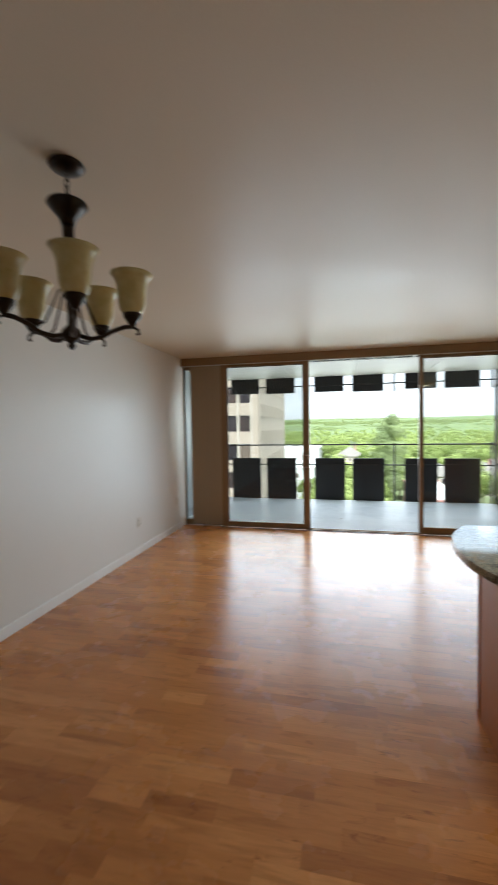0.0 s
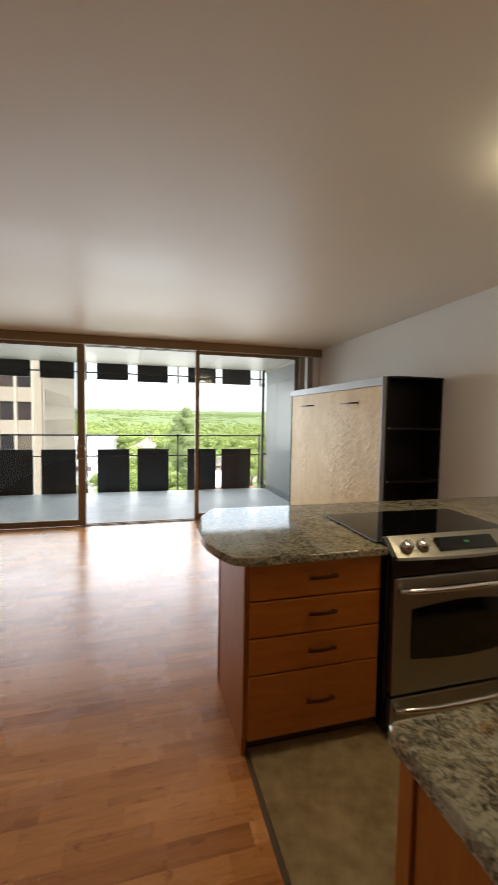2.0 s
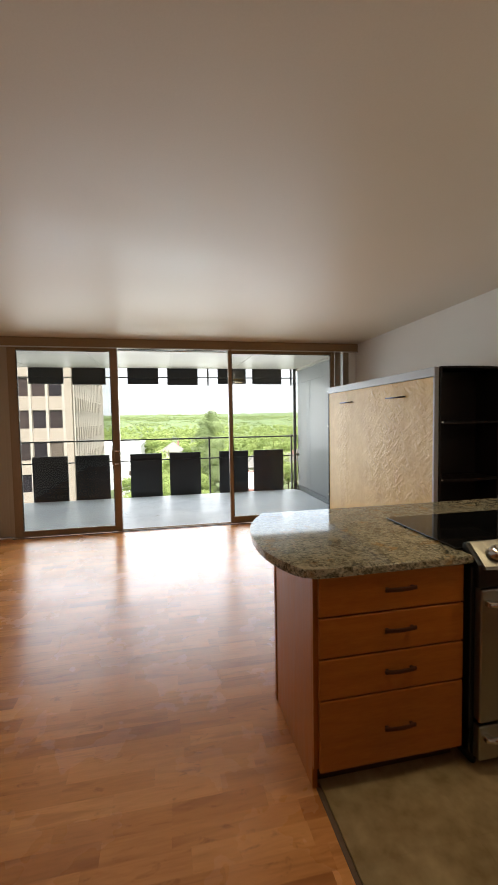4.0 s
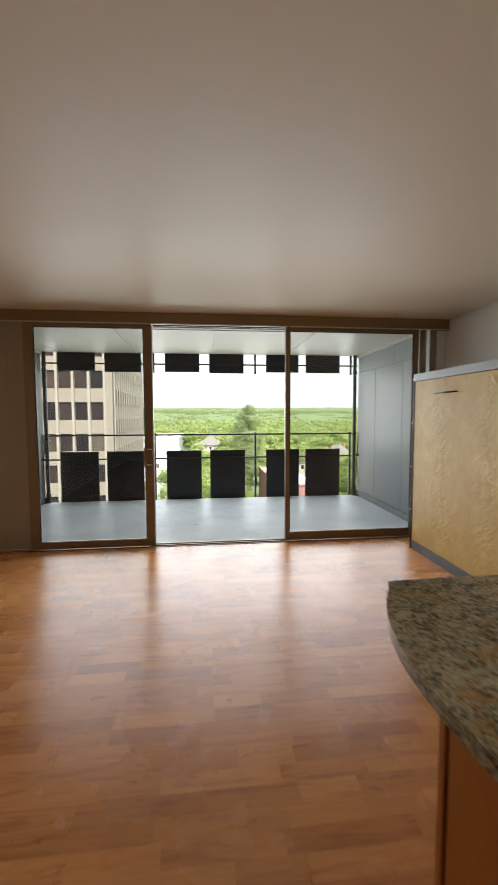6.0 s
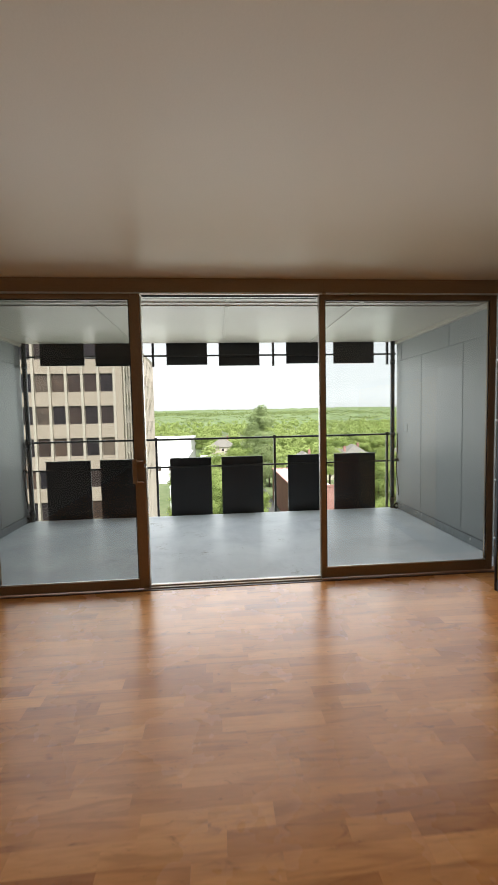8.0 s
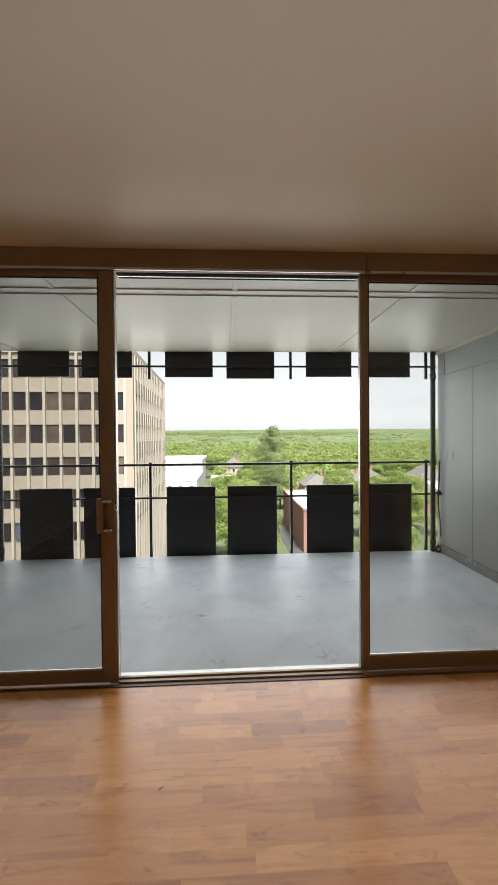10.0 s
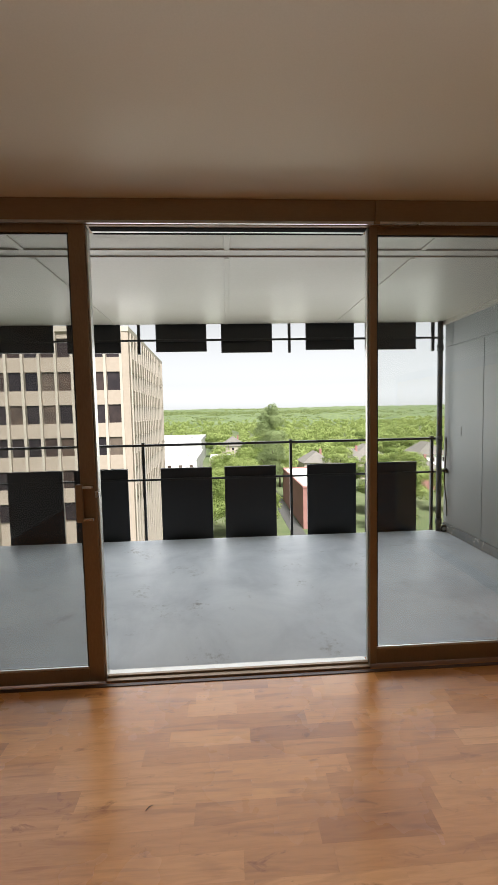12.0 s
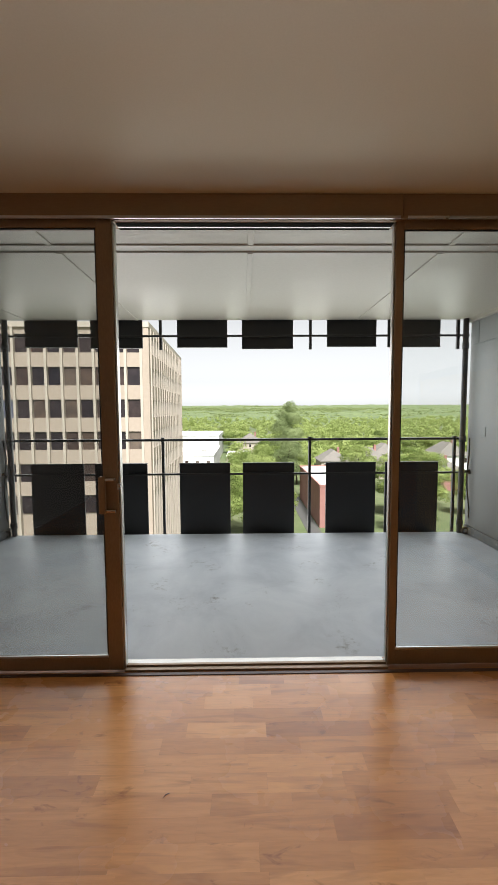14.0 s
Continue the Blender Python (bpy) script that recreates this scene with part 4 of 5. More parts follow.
# ---- outlets ----
def outlet(x, y, z, sign, label):
    w = thing("wall_outlet", (x, y, z), label, "outlet")
    a, b = sorted((x, x - sign * 0.006))
    plate = part("plate", box(a, b, y - 0.036, y + 0.036, z - 0.058, z + 0.058, 0.002), PLASTIC, w)
    for dz in (-0.021, 0.021):
        c, d = sorted((x - sign * 0.006, x - sign * 0.008))
        s = part("socket", box(c, d, y - 0.017, y + 0.017, z + dz - 0.014, z + dz + 0.014, 0.0008), PLASTIC, plate)
        c, d = sorted((x - sign * 0.008, x - sign * 0.0084))
        for dy in (-0.006, 0.006):
            part("slot", box(c, d, y + dy - 0.0015, y + dy + 0.0015, z + dz - 0.005, z + dz + 0.006), SLOT, plate)
outlet(XR, 2.30, 1.13, 1, "ivory double wall outlet above the worktop")
outlet(XL, 4.45, 0.38, -1, "ivory double wall outlet near the floor")
outlet(XL, 5.62, 0.42, -1, "small ivory wall outlet beside the window")

# ---- chandelier ----
CX, CY = -0.876, 1.480
ch = thing("chandelier", (CX, CY, CH), "dark bronze five-arm chandelier with amber glass shades", "chandelier")
part("canopy", lathe([(0.0, CH), (0.066, CH), (0.068, CH - 0.008), (0.055, CH - 0.02), (0.02, CH - 0.032), (0.0, CH - 0.034)], CX, CY), IRON, ch)
for k in range(5):
    z = CH - 0.045 - 0.026 * k
    ring = [(CX + (0.009 * math.cos(a) if k % 2 else 0.0), CY + (0.0 if k % 2 else 0.009 * math.cos(a)), z + 0.016 * math.sin(a)) for a in np.linspace(0, 6.2832, 13)]
    part("chain_link", tube(ring, 0.0028, 6), IRON, ch)
part("collar", lathe([(0.0, 2.437), (0.074, 2.435), (0.078, 2.425), (0.055, 2.40), (0.032, 2.372), (0.026, 2.35), (0.0, 2.35)], CX, CY), IRON, ch)
part("stem", lathe([(0.0, 2.36), (0.024, 2.355), (0.022, 2.31), (0.016, 2.24), (0.013, 2.1), (0.017, 2.04), (0.012, 2.0), (0.014, 1.96), (0.036, 1.935), (0.042, 1.915), (0.026, 1.895), (0.012, 1.888), (0.016, 1.875), (0.006, 1.862), (0.0, 1.858)], CX, CY), IRON, ch)
for k in range(5):
    a = radians(-50 + 72 * k)
    def out(r, z):
        return (CX + r * math.cos(a), CY + r * math.sin(a), z)
    arm = part("arm", tube([out(r, z) for r, z in ((0.03, 1.918), (0.07, 1.905), (0.115, 1.912), (0.16, 1.938), (0.205, 1.955), (0.238, 1.958))], 0.0095, 8), IRON, ch)
    part("scroll", tube([out(r, z) for r, z in ((0.016, 2.12), (0.05, 2.075), (0.075, 2.01), (0.10, 1.955), (0.14, 1.93))], 0.005, 6), IRON, arm)
    x, y, _ = out(0.238, 0)
    part("curl", tube([out(0.238, 1.957), out(0.26, 1.945), out(0.264, 1.93), out(0.252, 1.925)], 0.006, 6), IRON, arm)
    part("cup", lathe([(0.0, 1.957), (0.012, 1.96), (0.02, 1.972), (0.036, 1.995), (0.038, 2.012), (0.0, 2.012)], x, y, 16), IRON, arm)
    prof = [(0.034, 2.006), (0.046, 2.02), (0.053, 2.05), (0.056, 2.09), (0.060, 2.125), (0.070, 2.15), (0.084, 2.168), (0.081, 2.169), (0.066, 2.148), (0.056, 2.12), (0.052, 2.085), (0.048, 2.05), (0.041, 2.022), (0.03, 2.009)]
    part("shade", lathe(prof, x, y, 24), AMBER, arm, "flared amber glass shade")

for piece in ch.children:
    if not piece.name.startswith(("canopy", "chain_link")):
        piece.location.z -= 0.034  # the body hangs low on its chain

# ---- kitchen ceiling light ----
LX, LY = 2.02, 1.25
lamp = thing("ceiling_light", (LX, LY, CH), "lit frosted glass dish light with an amber rim", "ceiling light")
part("pan", lathe([(0.0, CH), (0.13, CH), (0.13, CH - 0.02), (0.0, CH - 0.022)], LX, LY, 24), WHITE, lamp)
part("dish", lathe([(0.268, 2.474), (0.265, 2.461), (0.226, 2.448), (0.136, 2.440), (0.0, 2.437), (0.136, 2.444), (0.226, 2.452), (0.260, 2.465), (0.264, 2.475)], LX, LY, 48), BOWL, lamp, "glowing frosted glass").visible_shadow = False
part("amber_rim", lathe([(0.270, 2.482), (0.284, 2.484), (0.292, 2.466), (0.288, 2.444), (0.274, 2.432), (0.262, 2.440), (0.270, 2.482)], LX, LY, 34, start=radians(-56), sweep=radians(200)), AMBER_LIT, lamp, "amber glass rim")
for a in (180, 290, 20):
    x, y = LX + 0.222 * math.cos(radians(a)), LY + 0.222 * math.sin(radians(a))
    part("clip", box(x - 0.013, x + 0.013, y - 0.013, y + 0.013, 2.444, 2.480, 0.003), STEEL, lamp)
    part("rod", tube([(x, y, 2.47), (LX + 0.10 * math.cos(radians(a)), LY + 0.10 * math.sin(radians(a)), CH - 0.015)], 0.004, 6), STEEL, lamp)
bulb = bpy.data.lights.new("ceiling_bulb", "POINT")
bulb.energy, bulb.color, bulb.shadow_soft_size = 0.75, (1.0, 0.94, 0.76), 0.12
new("ceiling_bulb", bulb).location = (LX, LY, 2.468)
glow = bpy.data.lights.new("dish_light", "AREA")
glow.shape, glow.size, glow.spread = "DISK", 0.53, radians(175)
glow.energy, glow.color = 1.45, (1.0, 0.78, 0.46)
new("dish_light", glow).location = (LX, LY, 2.428)

# ---- a stray splinter on the floor ----
spl = thing("wood_splinter", (0.085, 5.14, 0), "tiny dark wood splinter lying on the laminate", "splinter")
part("sliver", tube([(0.075, 5.128, 0.002), (0.085, 5.14, 0.004), (0.097, 5.148, 0.002)], [0.0008, 0.0018, 0.0008], 6), IRON, spl)

# ---- outside: ground, buildings, trees ----
GZ = -22.6
ground = bmesh.new()
rings = [[ground.verts.new((r * math.cos(2 * math.pi * k / 48), 30 + r * math.sin(2 * math.pi * k / 48), GZ)) for k in range(48)] for r in (60, 200, 600, 1600, 4600)]
ground.faces.new(rings[0])
for a, b in zip(rings, rings[1:]):
    for k in range(48):
        ground.faces.new((a[k], b[k], b[(k + 1) % 48], a[(k + 1) % 48]))
solid("ground", ground, GRASS, "green city ground far below the balcony", "ground", kind="structure")
solid("road", box(13.0, 15.8, 62, 150, GZ - 0.1, GZ + 0.06), ASPHALT, "narrow asphalt alley beside the brick building", "road", kind="structure")


def office_building():
    """Precast office block: projecting piers, spandrels and dark windows on two faces."""
    c, roof = Vector((-9.45, 46.7, 0)), 10.8
    along = Vector((-0.9995, -0.032, 0)).normalized()
    back = Vector((-0.032, 0.9995, 0)).normalized()
    b = thing("office_building", (c.x, c.y, GZ), "beige precast office block with dark windows in rows", "building")
    wide, deep, floor_h, bay = 26.0, 28.0, 3.38, 1.63

    def slab(name, u0, u1, v0, v1, z0, z1, mat, parent, label=""):
        bm = bmesh.new()
        vs = [bm.verts.new(c + along * u + back * v + Vector((0, 0, z))) for u in (u0, u1) for v in (v0, v1) for z in (z0, z1)]
        for f in ((0, 1, 3, 2), (4, 6, 7, 5), (0, 4, 5, 1), (2, 3, 7, 6), (0, 2, 6, 4), (1, 5, 7, 3)):
            bm.faces.new([vs[i] for i in f])
        bmesh.ops.recalc_face_normals(bm, faces=bm.faces[:])
        return part(name, bm, mat, parent, label)

    wall = slab("wall", 0.3, wide, 0.3, deep, GZ, roof - 0.2, FACADE, b)
    slab("parapet", -0.05, wide, -0.05, deep, roof - 0.55, roof, PIER, b)
    slab("corner_pier", 0.0, 0.85, 0.0, 0.85, GZ, roof - 0.55, FACADE, b, "broad beige corner pier")
    levels = [8.62 - floor_h * k for k in range(6)]
    for zc in levels:
        slab("spandrel", 0.85, wide, 0.12, 0.34, zc + 0.95, min(roof - 0.5, zc + floor_h - 0.95), FACADE, b)
        slab("spandrel", -0.04, 0.34, 0.85, deep, zc + 0.95, min(roof - 0.5, zc + floor_h - 0.95), FACADE, b)
        n = int((wide - 1.2) / bay)
        for k in range(n):
            u = 0.85 + bay * k
            slab("window", u + 0.06, u + bay - 0.2, 0.22, 0.30, zc - 0.95, zc + 0.95, DARK_PANE, b)
        for k in range(int((deep - 1.0) / bay)):
            v = 0.85 + bay * k
            slab("window", 0.22, 0.30, v + 0.25, v + bay - 0.05, zc - 0.95, zc + 0.95, DARK_PANE, b)
    for k in range(int((wide - 1.2) / bay) + 1):
        u = 0.85 + bay * k
        slab("pier", u - 0.16, u + 0.10, -0.12, 0.34, GZ, roof - 0.55, PIER, b)
    for k in range(int((deep - 1.0) / bay) + 1):
        v = 0.85 + bay * k
        slab("pier", -0.14, 0.34, v - 0.06, v + 0.22, GZ, roof - 0.55, PIER, b)


office_building()


def flat_building(x0, x1, y0, y1, h, wall_mat, label, windows=0):
    b = thing("low_building", ((x0 + x1) / 2, (y0 + y1) / 2, GZ), label, "building", "low flat-roofed buildings")
    part("wall", box(x0, x1, y0, y1, GZ, GZ + h), wall_mat, b)
    part("roof", box(x0 + 0.4, x1 - 0.4, y0 + 0.4, y1 - 0.4, GZ + h, GZ + h + 0.15), ROOF_WHITE, b, "white roof membrane")
    rim = bmesh.new()
    add_box(rim, x0 - 0.1, x1 + 0.1, y0 - 0.1, y0 + 0.3, GZ + h, GZ + h + 0.6)
    add_box(rim, x0 - 0.1, x1 + 0.1, y1 - 0.3, y1 + 0.1, GZ + h, GZ + h + 0.6)
    add_box(rim, x0 - 0.1, x0 + 0.3, y0 + 0.3, y1 - 0.3, GZ + h, GZ + h + 0.6)
    add_box(rim, x1 - 0.3, x1 + 0.1, y0 + 0.3, y1 - 0.3, GZ + h, GZ + h + 0.6)
    part("parapet", rim, ROOF_WHITE, b)
    for k in range(windows):
        x = x0 + (x1 - x0) * (k + 0.5) / windows
        part("window", box(x - 0.6, x + 0.6, y0 - 0.06, y0 + 0.05, GZ + h - 3.2, GZ + h - 1.6), DARK_PANE, b)
    for k in range(3):
        x, y = x0 + (x1 - x0) * (0.2 + 0.3 * k), y0 + (y1 - y0) * (0.3 + 0.2 * (k % 2))
        part("roof_unit", box(x - 0.9, x + 0.9, y - 0.8, y + 0.8, GZ + h + 0.15, GZ + h + 1.3, 0.05), ALU, b)
    return b


FOOT = []
for x0, x1, y0, y1, h, m, lab, n in ((-34, -10.5, 150, 190, 8.0, ROOF_WHITE, "white flat-roofed commercial building", 6),
                                     (-40, -12, 205, 250, 12.0, ROOF_WHITE, "white flat-roofed commercial building", 0),
                                     (-52, -20, 265, 310, 7.0, ROOF_WHITE, "white flat-roofed warehouse beyond the trees", 0),
                                     (-6.5, 2.0, 165, 185, 6.0, STUCCO, "small pale flat-roofed building among trees", 3),
                                     (-11, -8.6, 100, 118, 7.0, ROOF_WHITE, "white side building with one dark window", 1)):
    flat_building(x0, x1, y0, y1, h, m, lab, n)
    FOOT.append((x0, x1, y0, y1))
brick = thing("brick_building", (17.5, 100, GZ), "red brick building with a pale flat roof", "building")
part("wall", box(16.0, 25.0, 86, 116, GZ, GZ + 8.6), BRICK, brick)
part("roof", box(16.3, 24.7, 86.3, 115.7, GZ + 8.6, GZ + 8.72), ROOF_WHITE, brick)
cope = bmesh.new()
add_box(cope, 15.9, 25.1, 85.9, 86.3, GZ + 8.6, GZ + 9.0)
add_box(cope, 15.9, 16.3, 86.3, 115.7, GZ + 8.6, GZ + 9.0)
add_box(cope, 15.9, 25.1, 115.7, 116.1, GZ + 8.6, GZ + 9.0)
part("parapet", cope, BRICK, brick)
FOOT += [(15, 26, 60, 117), (12.5, 16, 62, 120)]


def gable_house(x, y, w, d, h, wall_mat, label):
    b = thing("house", (x, y, GZ), label, "house", "houses among the trees")
    part("wall", box(x - w / 2, x + w / 2, y - d / 2, y + d / 2, GZ, GZ + h), wall_mat, b)
    bm = bmesh.new()
    e, r = 0.5, h + w * 0.36
    pts = [(x - w / 2 - e, y - d / 2 - e, GZ + h - 0.2), (x + w / 2 + e, y - d / 2 - e, GZ + h - 0.2), (x + w / 2 + e, y + d / 2 + e, GZ + h - 0.2), (x - w / 2 - e, y + d / 2 + e, GZ + h - 0.2), (x, y - d / 4, GZ + r), (x, y + d / 4, GZ + r)]
    v = [bm.verts.new(p) for p in pts]
    for f in ((0, 1, 4), (1, 2, 5, 4), (2, 3, 5), (3, 0, 4, 5), (3, 2, 1, 0)):
        bm.faces.new([v[i] for i in f])
    roof = part("roof", bm, ROOF_GREY, b, "grey shingle hip roof")
    part("chimney", box(x + w * 0.18, x + w * 0.18 + 0.8, y, y + 0.8, GZ + h, GZ + r + 0.6), BRICK, roof)
    for k in range(3):
        wx = x - w / 2 + w * (k + 0.5) / 3
        win = part("window", box(wx - 0.55, wx + 0.55, y - d / 2 - 0.05, y - d / 2 + 0.05, GZ + h - 2.6, GZ + h - 1.0), DARK_PANE, b)
        part("frame", box(wx - 0.65, wx + 0.65, y - d / 2 - 0.08, y - d / 2 - 0.055, GZ + h - 1.0, GZ + h - 0.85), WHITE, win)
    FOOT.append((x - w / 2 - 2, x + w / 2 + 2, y - d / 2 - 12, y + d / 2 + 1))


for args in ((32.5, 150, 10, 11, 6.8, STUCCO, "tan house with a grey hip roof"), (46, 152, 13, 11, 6.4, STUCCO, "tan house with a broad grey roof"),
             (74, 150, 12, 12, 8.5, WHITE, "white house with a grey roof"), (61, 128, 9, 10, 6.5, BRICK, "brick house with a grey roof"),
             (58, 170, 11, 10, 7.0, WHITE, "white-trimmed house among trees"), (4, 235, 14, 12, 7.0, STUCCO, "tan house with a grey roof")):
    gable_house(*args)

lampx, lampy = 37.5, 86.0
sl = thing("street_lamp", (lampx, lampy, GZ), "grey street lamp with a curved arm", "street lamp")
part("pole", tube([(lampx, lampy, GZ), (lampx, lampy, GZ + 6.5)], [0.12, 0.08], 8), ALU, sl)
part("arm", tube([(lampx, lampy, GZ + 6.5), (lampx - 0.3, lampy, GZ + 7.3), (lampx - 1.0, lampy, GZ + 7.6), (lampx - 1.8, lampy, GZ + 7.4)], 0.06, 8), ALU, sl)
part("head", box(lampx - 2.4, lampx - 1.7, lampy - 0.2, lampy + 0.2, GZ + 7.25, GZ + 7.42, 0.05), ALU, sl)


def leaf_mesh(name, blobs, per_area, size, mat, seed):
    """Small leaf-clump quads scattered through the outer part of many uneven blobs (x, y, z, rx, rz)."""
    rng = np.random.default_rng(seed)
    out = []
    for x, y, z, rx, rz in blobs:
        n = max(10, int(per_area * rx * rz))
        d = rng.normal(size=(n, 3))
        d /= np.linalg.norm(d, axis=1)[:, None]
        d[:, 2] = np.where(d[:, 2] < -0.45, -d[:, 2], d[:, 2])
        lump = 1 + 0.16 * np.sin(d[:, 0] * 5 + x) * np.cos(d[:, 1] * 6 + y) + 0.12 * np.sin(d[:, 2] * 9 + x * 0.7)
        r = (0.62 + 0.42 * rng.random(n) ** 0.6) * lump
        p = d * r[:, None] * (rx, rx, rz) + (x, y, z)
        nrm = d + rng.normal(size=(n, 3)) * 0.30
        nrm /= np.linalg.norm(nrm, axis=1)[:, None]
        a = np.cross(nrm, rng.normal(size=(n, 3)))
        a /= np.linalg.norm(a, axis=1)[:, None]
        b = np.cross(nrm, a)
        s = size * (0.6 + 0.8 * rng.random(n))[:, None]
        out.append(np.stack((p - a * s - b * s * 0.3, p + b * s * 0.8, p + a * s + b * s * 0.2, p - b * s * 0.9), 1))
    v = np.concatenate(out).reshape(-1, 3)
    k = len(v) // 4
    me = bpy.data.meshes.new(name)
    me.vertices.add(len(v))
    me.vertices.foreach_set("co", v.ravel())
    me.loops.add(4 * k)
    me.loops.foreach_set("vertex_index", np.arange(4 * k))
    me.polygons.add(k)
    me.polygons.foreach_set("loop_start", np.arange(0, 4 * k, 4))
    me.polygons.foreach_set("loop_total", np.full(k, 4))
    me.update()
    me.materials.append(mat)
    return me


rng = random.Random(5)


def tree_mesh(h, spread, seed, mat, poplar=False):
    r = random.Random(seed)
    blobs = []
    if poplar:
        for k in range(26):
            t = k / 25
            wide = spread * math.sqrt(max(0.12, 1 - (abs(t - 0.52) / 0.54) ** 2.4))
            a, q = r.uniform(0, 6.28), wide * 0.42
            blobs.append((q * math.cos(a), q * math.sin(a), h * (0.14 + 0.79 * t), wide * r.uniform(0.62, 0.8), h * r.uniform(0.06, 0.085)))
    else:
        for k in range(11):
            a, q = r.uniform(0, 6.28), spread * r.uniform(0.2, 0.66)
            blobs.append((q * math.cos(a), q * math.sin(a), h * r.uniform(0.42, 0.86), spread * r.uniform(0.32, 0.5), h * r.uniform(0.11, 0.17)))
        blobs.append((0, 0, h * 0.86, spread * 0.42, h * 0.12))
    return leaf_mesh("crown", blobs, 340 if not poplar else 340, 0.118, mat, seed)


def trunk_bm(h, seed):
    r = random.Random(seed)
    bm = tube([(0, 0, 0), (0.1, 0.05, h * 0.3), (0.0, 0.15, h * 0.55), (0.1, 0.1, h * 0.8)], [h * 0.028, h * 0.02, h * 0.013, h * 0.004], 8)
    for k in range(5):
        a, z = k * 1.3 + r.random(), h * (0.28 + 0.08 * k)
        tube([(0, 0, z), (math.cos(a) * h * 0.1, math.sin(a) * h * 0.1, z + h * 0.09), (math.cos(a) * h * 0.2, math.sin(a) * h * 0.2, z + h * 0.2)], [h * 0.011, h * 0.007, h * 0.003], 6, bm)
    return bm


KINDS = []
for k, (h, s) in enumerate(((12.5, 5.0), (10.5, 4.6), (14.0, 5.6), (9.0, 3.8))):
    t = thing("tree", (0, 0, 0), "leafy green street tree in full summer leaf", "tree", "trees below the balcony")
    tr = new("trunk", finish(trunk_bm(h, k), "trunk", BARK))
    tr.parent = t
    cr = new("crown", tree_mesh(h, s, 20 + k, LEAF))
    cr.parent = t
    KINDS.append(t)
spots = [(-3.5, 74, 2), (0.5, 82, 0), (3.5, 70, 1), (6.0, 96, 2), (-6.0, 92, 0), (2.5, 100, 2), (8.0, 84, 3),
         (-7.0, 120, 2), (-1.0, 128, 0), (7.0, 132, 2), (27.0, 78, 1), (33.0, 82, 0), (36.0, 96, 2), (30.0, 72, 3),
         (41.0, 92, 0), (47.0, 104, 2), (52.0, 96, 1), (56.0, 112, 2), (44.0, 120, 0), (36.0, 128, 2), (30.0, 132, 0), (65.0, 108, 0)]
for k in range(60):
    y = rng.uniform(115, 240)
    spots.append((rng.uniform(-0.16, 0.62) * y, y, rng.randrange(4)))
used = set()
for x, y, k in spots:
    if any(x0 - 3 < x < x1 + 3 and y0 - 3 < y < y1 + 3 for x0, x1, y0, y1 in FOOT):
        continue
    if y > 110 and -0.2 < x / y < -0.055:
        continue
    m = pose(x, y, GZ, 0, 0, rng.uniform(0, 360))
    if k not in used:
        used.add(k)
        KINDS[k].matrix_basis = m
    else:
        copy_thing(KINDS[k], m)
pop = thing("poplar_tree", (12.6, 116, GZ), "tall narrow poplar rising above the other trees", "tree")
ptr = new("trunk", finish(trunk_bm(20, 9), "trunk", BARK))
ptr.parent = pop
pcr = new("crown", tree_mesh(26.6, 4.3, 77, LEAF_DARK, True))
pcr.parent = pop

woods = []
for k in range(2600):
    y = 150 + 1100 * rng.random() ** 1.5
    x = rng.uniform(-0.45, 0.72) * y
    if any(x0 - 4 < x < x1 + 4 and y0 - 16 < y < y1 + 4 for x0, x1, y0, y1 in FOOT) or (y < 330 and -0.2 < x / y < -0.06 and rng.random() < 0.75):
        continue
    h = rng.uniform(6, 14) * (0.8 if y < 200 else 1)
    s = rng.uniform(3.2, 5.6)
    for j in range(3):
        woods.append((x + rng.uniform(-2, 2), y + rng.uniform(-2, 2), GZ + h * rng.uniform(0.55, 0.85), s * rng.uniform(0.55, 0.8), h * rng.uniform(0.2, 0.3)))
tagged(new("woods", leaf_mesh("woods", woods, 11.0, 0.43, LEAF, 3)), "dense green tree canopy stretching to the horizon", "woods", kind="stuff")

far_rows = []
for k in range(6500):
    y = 900 * (4300 / 900) ** rng.random()
    x = rng.uniform(-0.42, 0.72) * y
    far_rows.append((x, y, GZ + 4 + 80 * max(0, (y - 900) / 3600), rng.uniform(9, 20) * (0.6 + y / 3000), rng.uniform(4, 8) * (0.7 + y / 5000)))
tagged(new("far_woods", leaf_mesh("far_woods", far_rows, 0.5, 2.0, LEAF_FAR, 8)), "hazy green treetops on the wooded rise", "woods", kind="stuff")

# canopy of the far woods: a lumpy sheet from 900 m to the horizon
far = bmesh.new()
grid = []
for i in range(64):
    y = 700 * (4500 / 700) ** (i / 63)
    row = []
    for j in range(150):
        x = (-0.5 + 1.3 * j / 149) * y
        hump = 9 * noise.noise((x * 0.012, y * 0.012, 0)) + 5 * noise.noise((x * 0.04, y * 0.04, 3))
        hill = 16 * noise.noise((x * 0.0014, y * 0.0008, 7)) * min(1, max(0, (y - 1200) / 1500)) + 80 * max(0, (y - 900) / 3600)
        row.append(far.verts.new((x, y, GZ - 2 + (11 + hump + hill) * min(1, i / 6))))
    grid.append(row)
for a, b in zip(grid, grid[1:]):
    for k in range(149):
        far.faces.new((a[k], a[k + 1], b[k + 1], b[k]))
FARWOOD = surface("far_canopy", (0.055, 0.08, 0.03), (0.14, 0.18, 0.075), 0.9, grain=0.2, patch=0.025, bump=0.5)
solid("backdrop_woods", far, FARWOOD, "distant wooded hills on the horizon", "woods", kind="stuff")

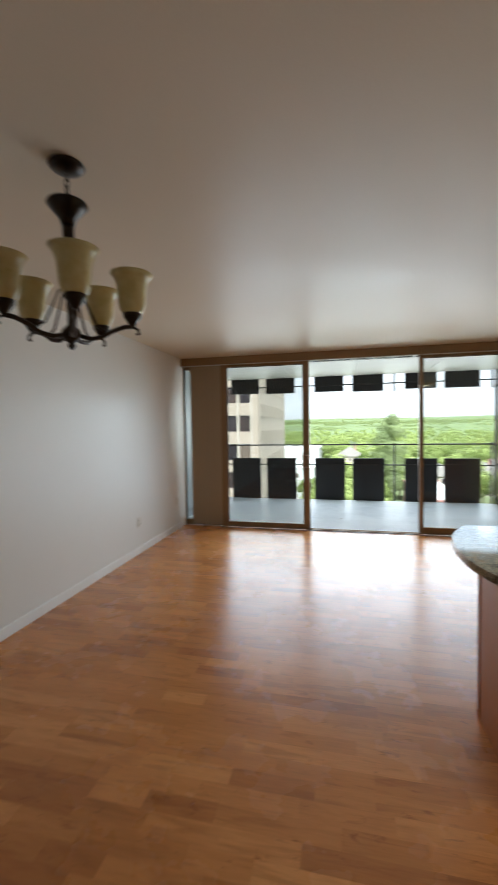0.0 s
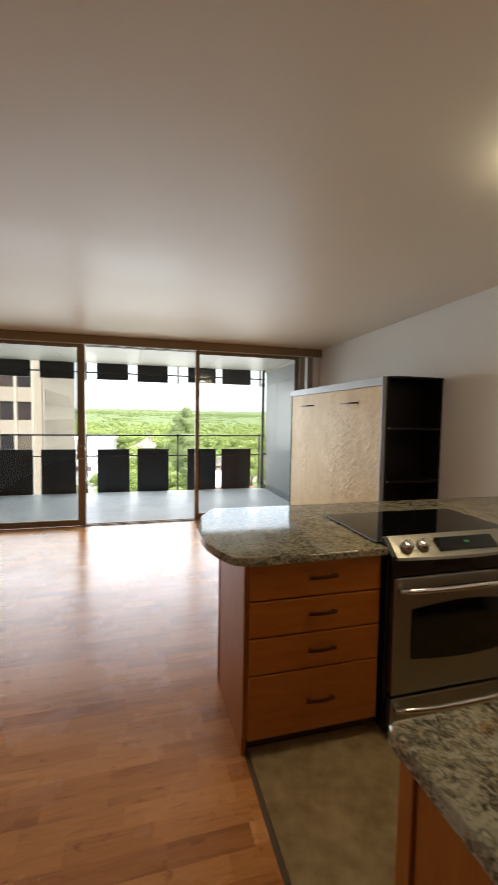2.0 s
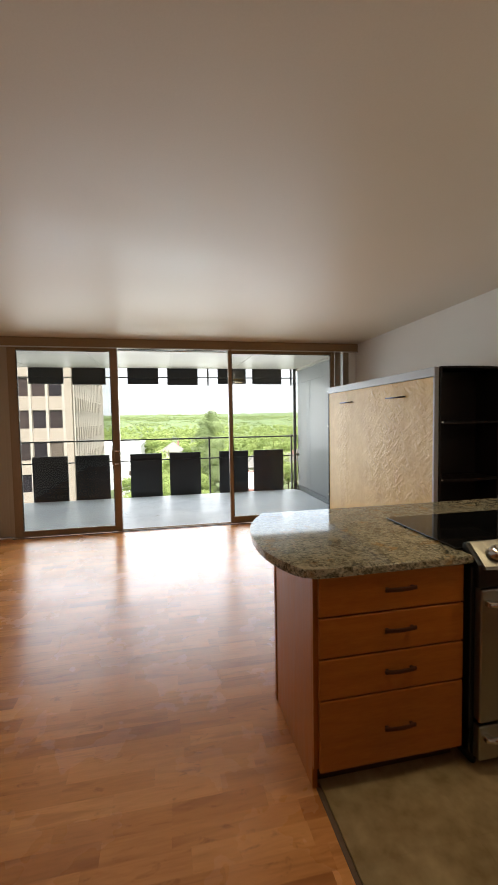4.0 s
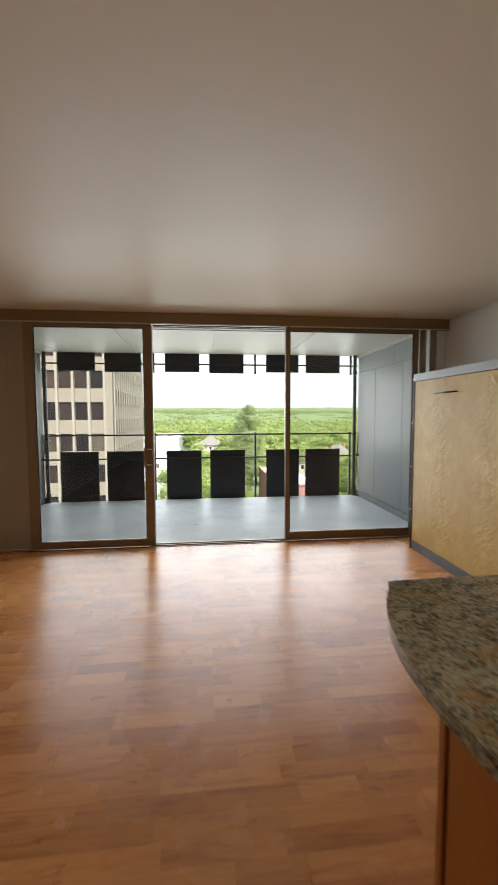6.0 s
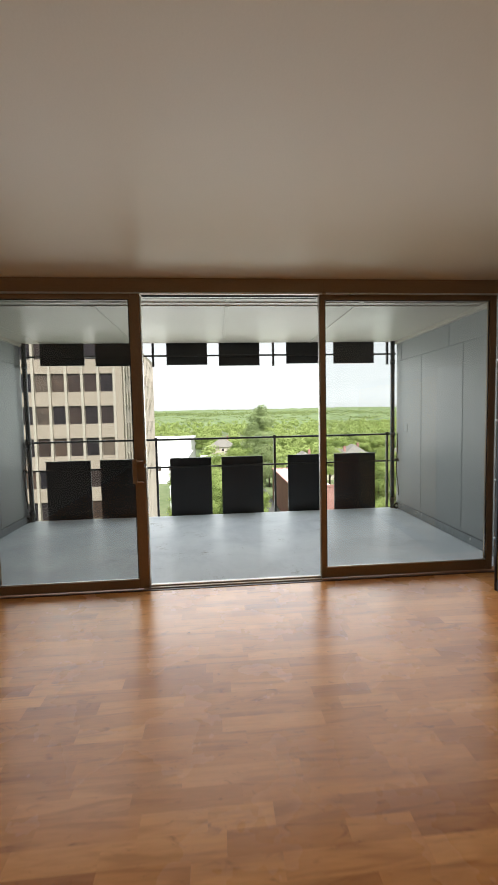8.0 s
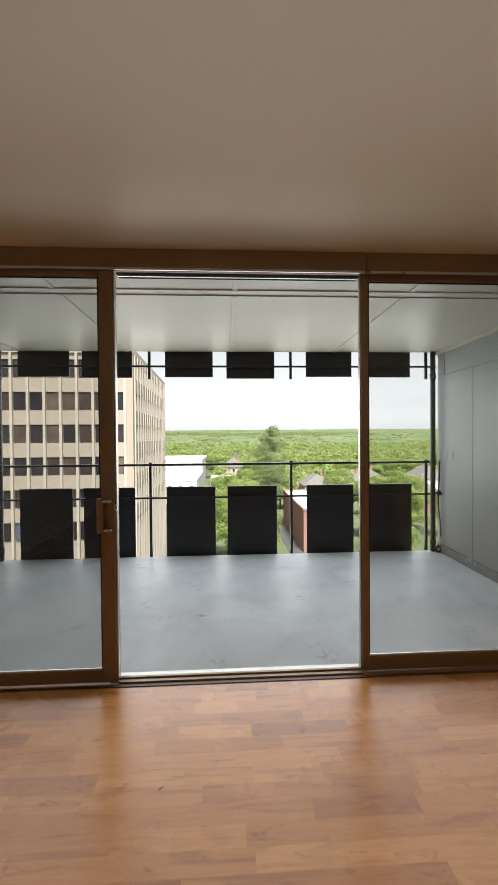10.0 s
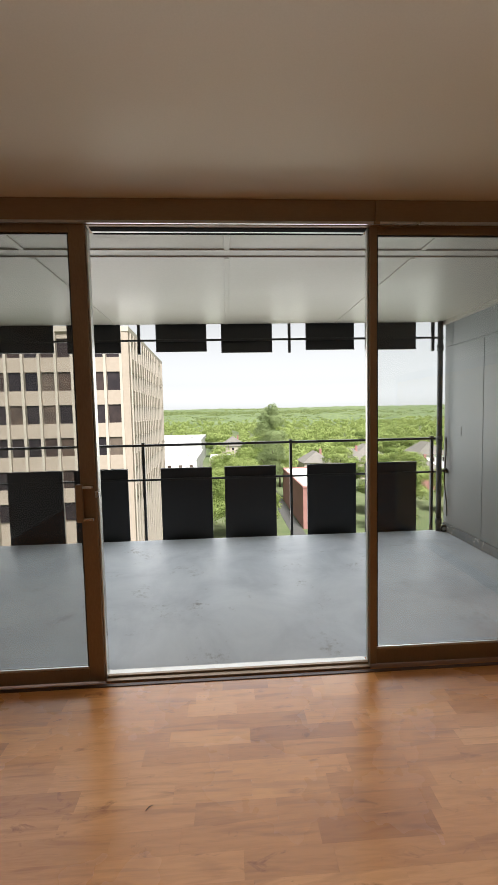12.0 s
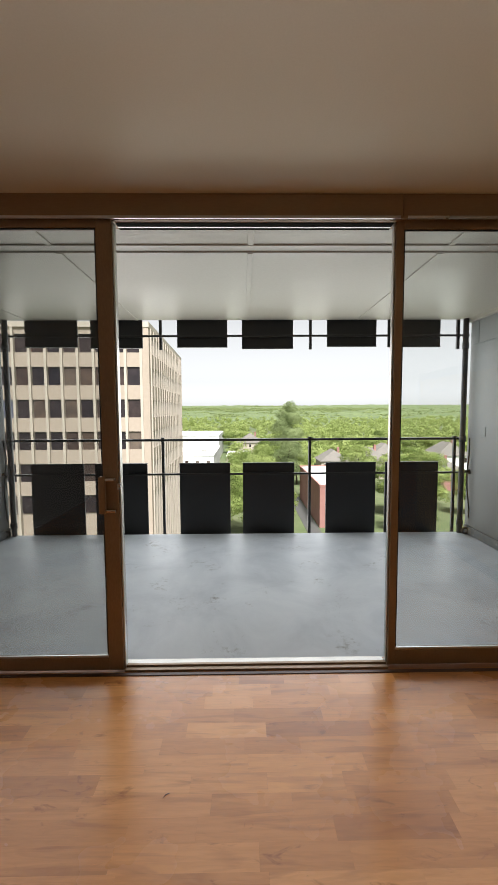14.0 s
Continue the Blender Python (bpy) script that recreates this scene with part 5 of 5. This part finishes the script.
# ---- floor pieces ----
tiles_at = (0.885, XR, -0.6, 2.28)
grout = solid("floor_kitchen", box(0.885, XR, -0.05 + 0.12, 2.278, -0.012, -0.004), GROUT, "mottled olive-brown kitchen floor tiles", "floor", kind="structure")
tile_me = {}
y = 0.075
while y < 2.27:
    x = 0.889
    while x < XR - 0.02:
        w, d = min(0.4556, XR - x), min(0.4556, 2.276 - y)
        key = (round(w, 3), round(d, 3))
        if key not in tile_me:
            tile_me[key] = finish(box(0, w, 0, d, -0.008, 0.0, 0.0003), "tile", TILE)
        t = new("tile", tile_me[key])
        t.location = (x, y, 0)
        t.parent = grout
        x += 0.456
    y += 0.456
solid("trim_floor_strip", box(0.866, 0.886, 0.07, 1.74, -0.01, 0.003, 0.001), STRIP_EDGE, "dark strip between laminate and tile", "trim", kind="structure")

rng = random.Random(11)
SW, joint = 0.088, 0.00015
strip_me = {}
rest_v, rest_f = [], []
count = 0
row, y = 0, YB
while y < 5.872:
    x = XL - rng.uniform(0.0, 0.4)
    y1 = min(y + SW, 5.872)
    while x < XR:
        w = rng.choice((0.24, 0.30, 0.36, 0.42, 0.48))
        x0, x1 = max(x, XL), min(x + w, XR)
        if y1 > 0.07 and y < 2.278:
            x1 = min(x1, 0.866 if y < 1.74 else 0.852)
        x += w
        if x1 - x0 < 0.002 or (x0 > 0.97 and -0.06 < y < 2.27):
            continue
        near = 2.2 < y < 5.9 and -1.5 < x0 < 1.6 and count < 300 and (y > 3.6)
        if near and x0 > XL and x1 < XR:
            key = (round(w, 2), round(y1 - y, 3))
            if key not in strip_me:
                strip_me[key] = finish(box(0, w - joint, 0, y1 - y - joint, -0.010, 0.0), "strip", STRIP_ONE)
            s = new("strip", strip_me[key])
            s.location = (x0, y, 0)
            s.parent = floor
            count += 1
        else:
            n = len(rest_v)
            a, b, c, d = x0, x1 - joint, y, y1 - joint
            rest_v += [(a, c, 0), (b, c, 0), (b, d, 0), (a, d, 0), (a, c, -0.01), (b, c, -0.01), (b, d, -0.01), (a, d, -0.01)]
            rest_f += [(n, n + 1, n + 2, n + 3), (n + 4, n + 5, n + 1, n), (n + 5, n + 6, n + 2, n + 1), (n + 6, n + 7, n + 3, n + 2), (n + 7, n + 4, n, n + 3)]
    y += SW
    row += 1
me = bpy.data.meshes.new("strips")
me.from_pydata(rest_v, [], rest_f)
me.materials.append(STRIP_ALL)
rest = tagged(new("strips", me), "honey-brown laminate strips", kind="stuff")
rest.parent = floor
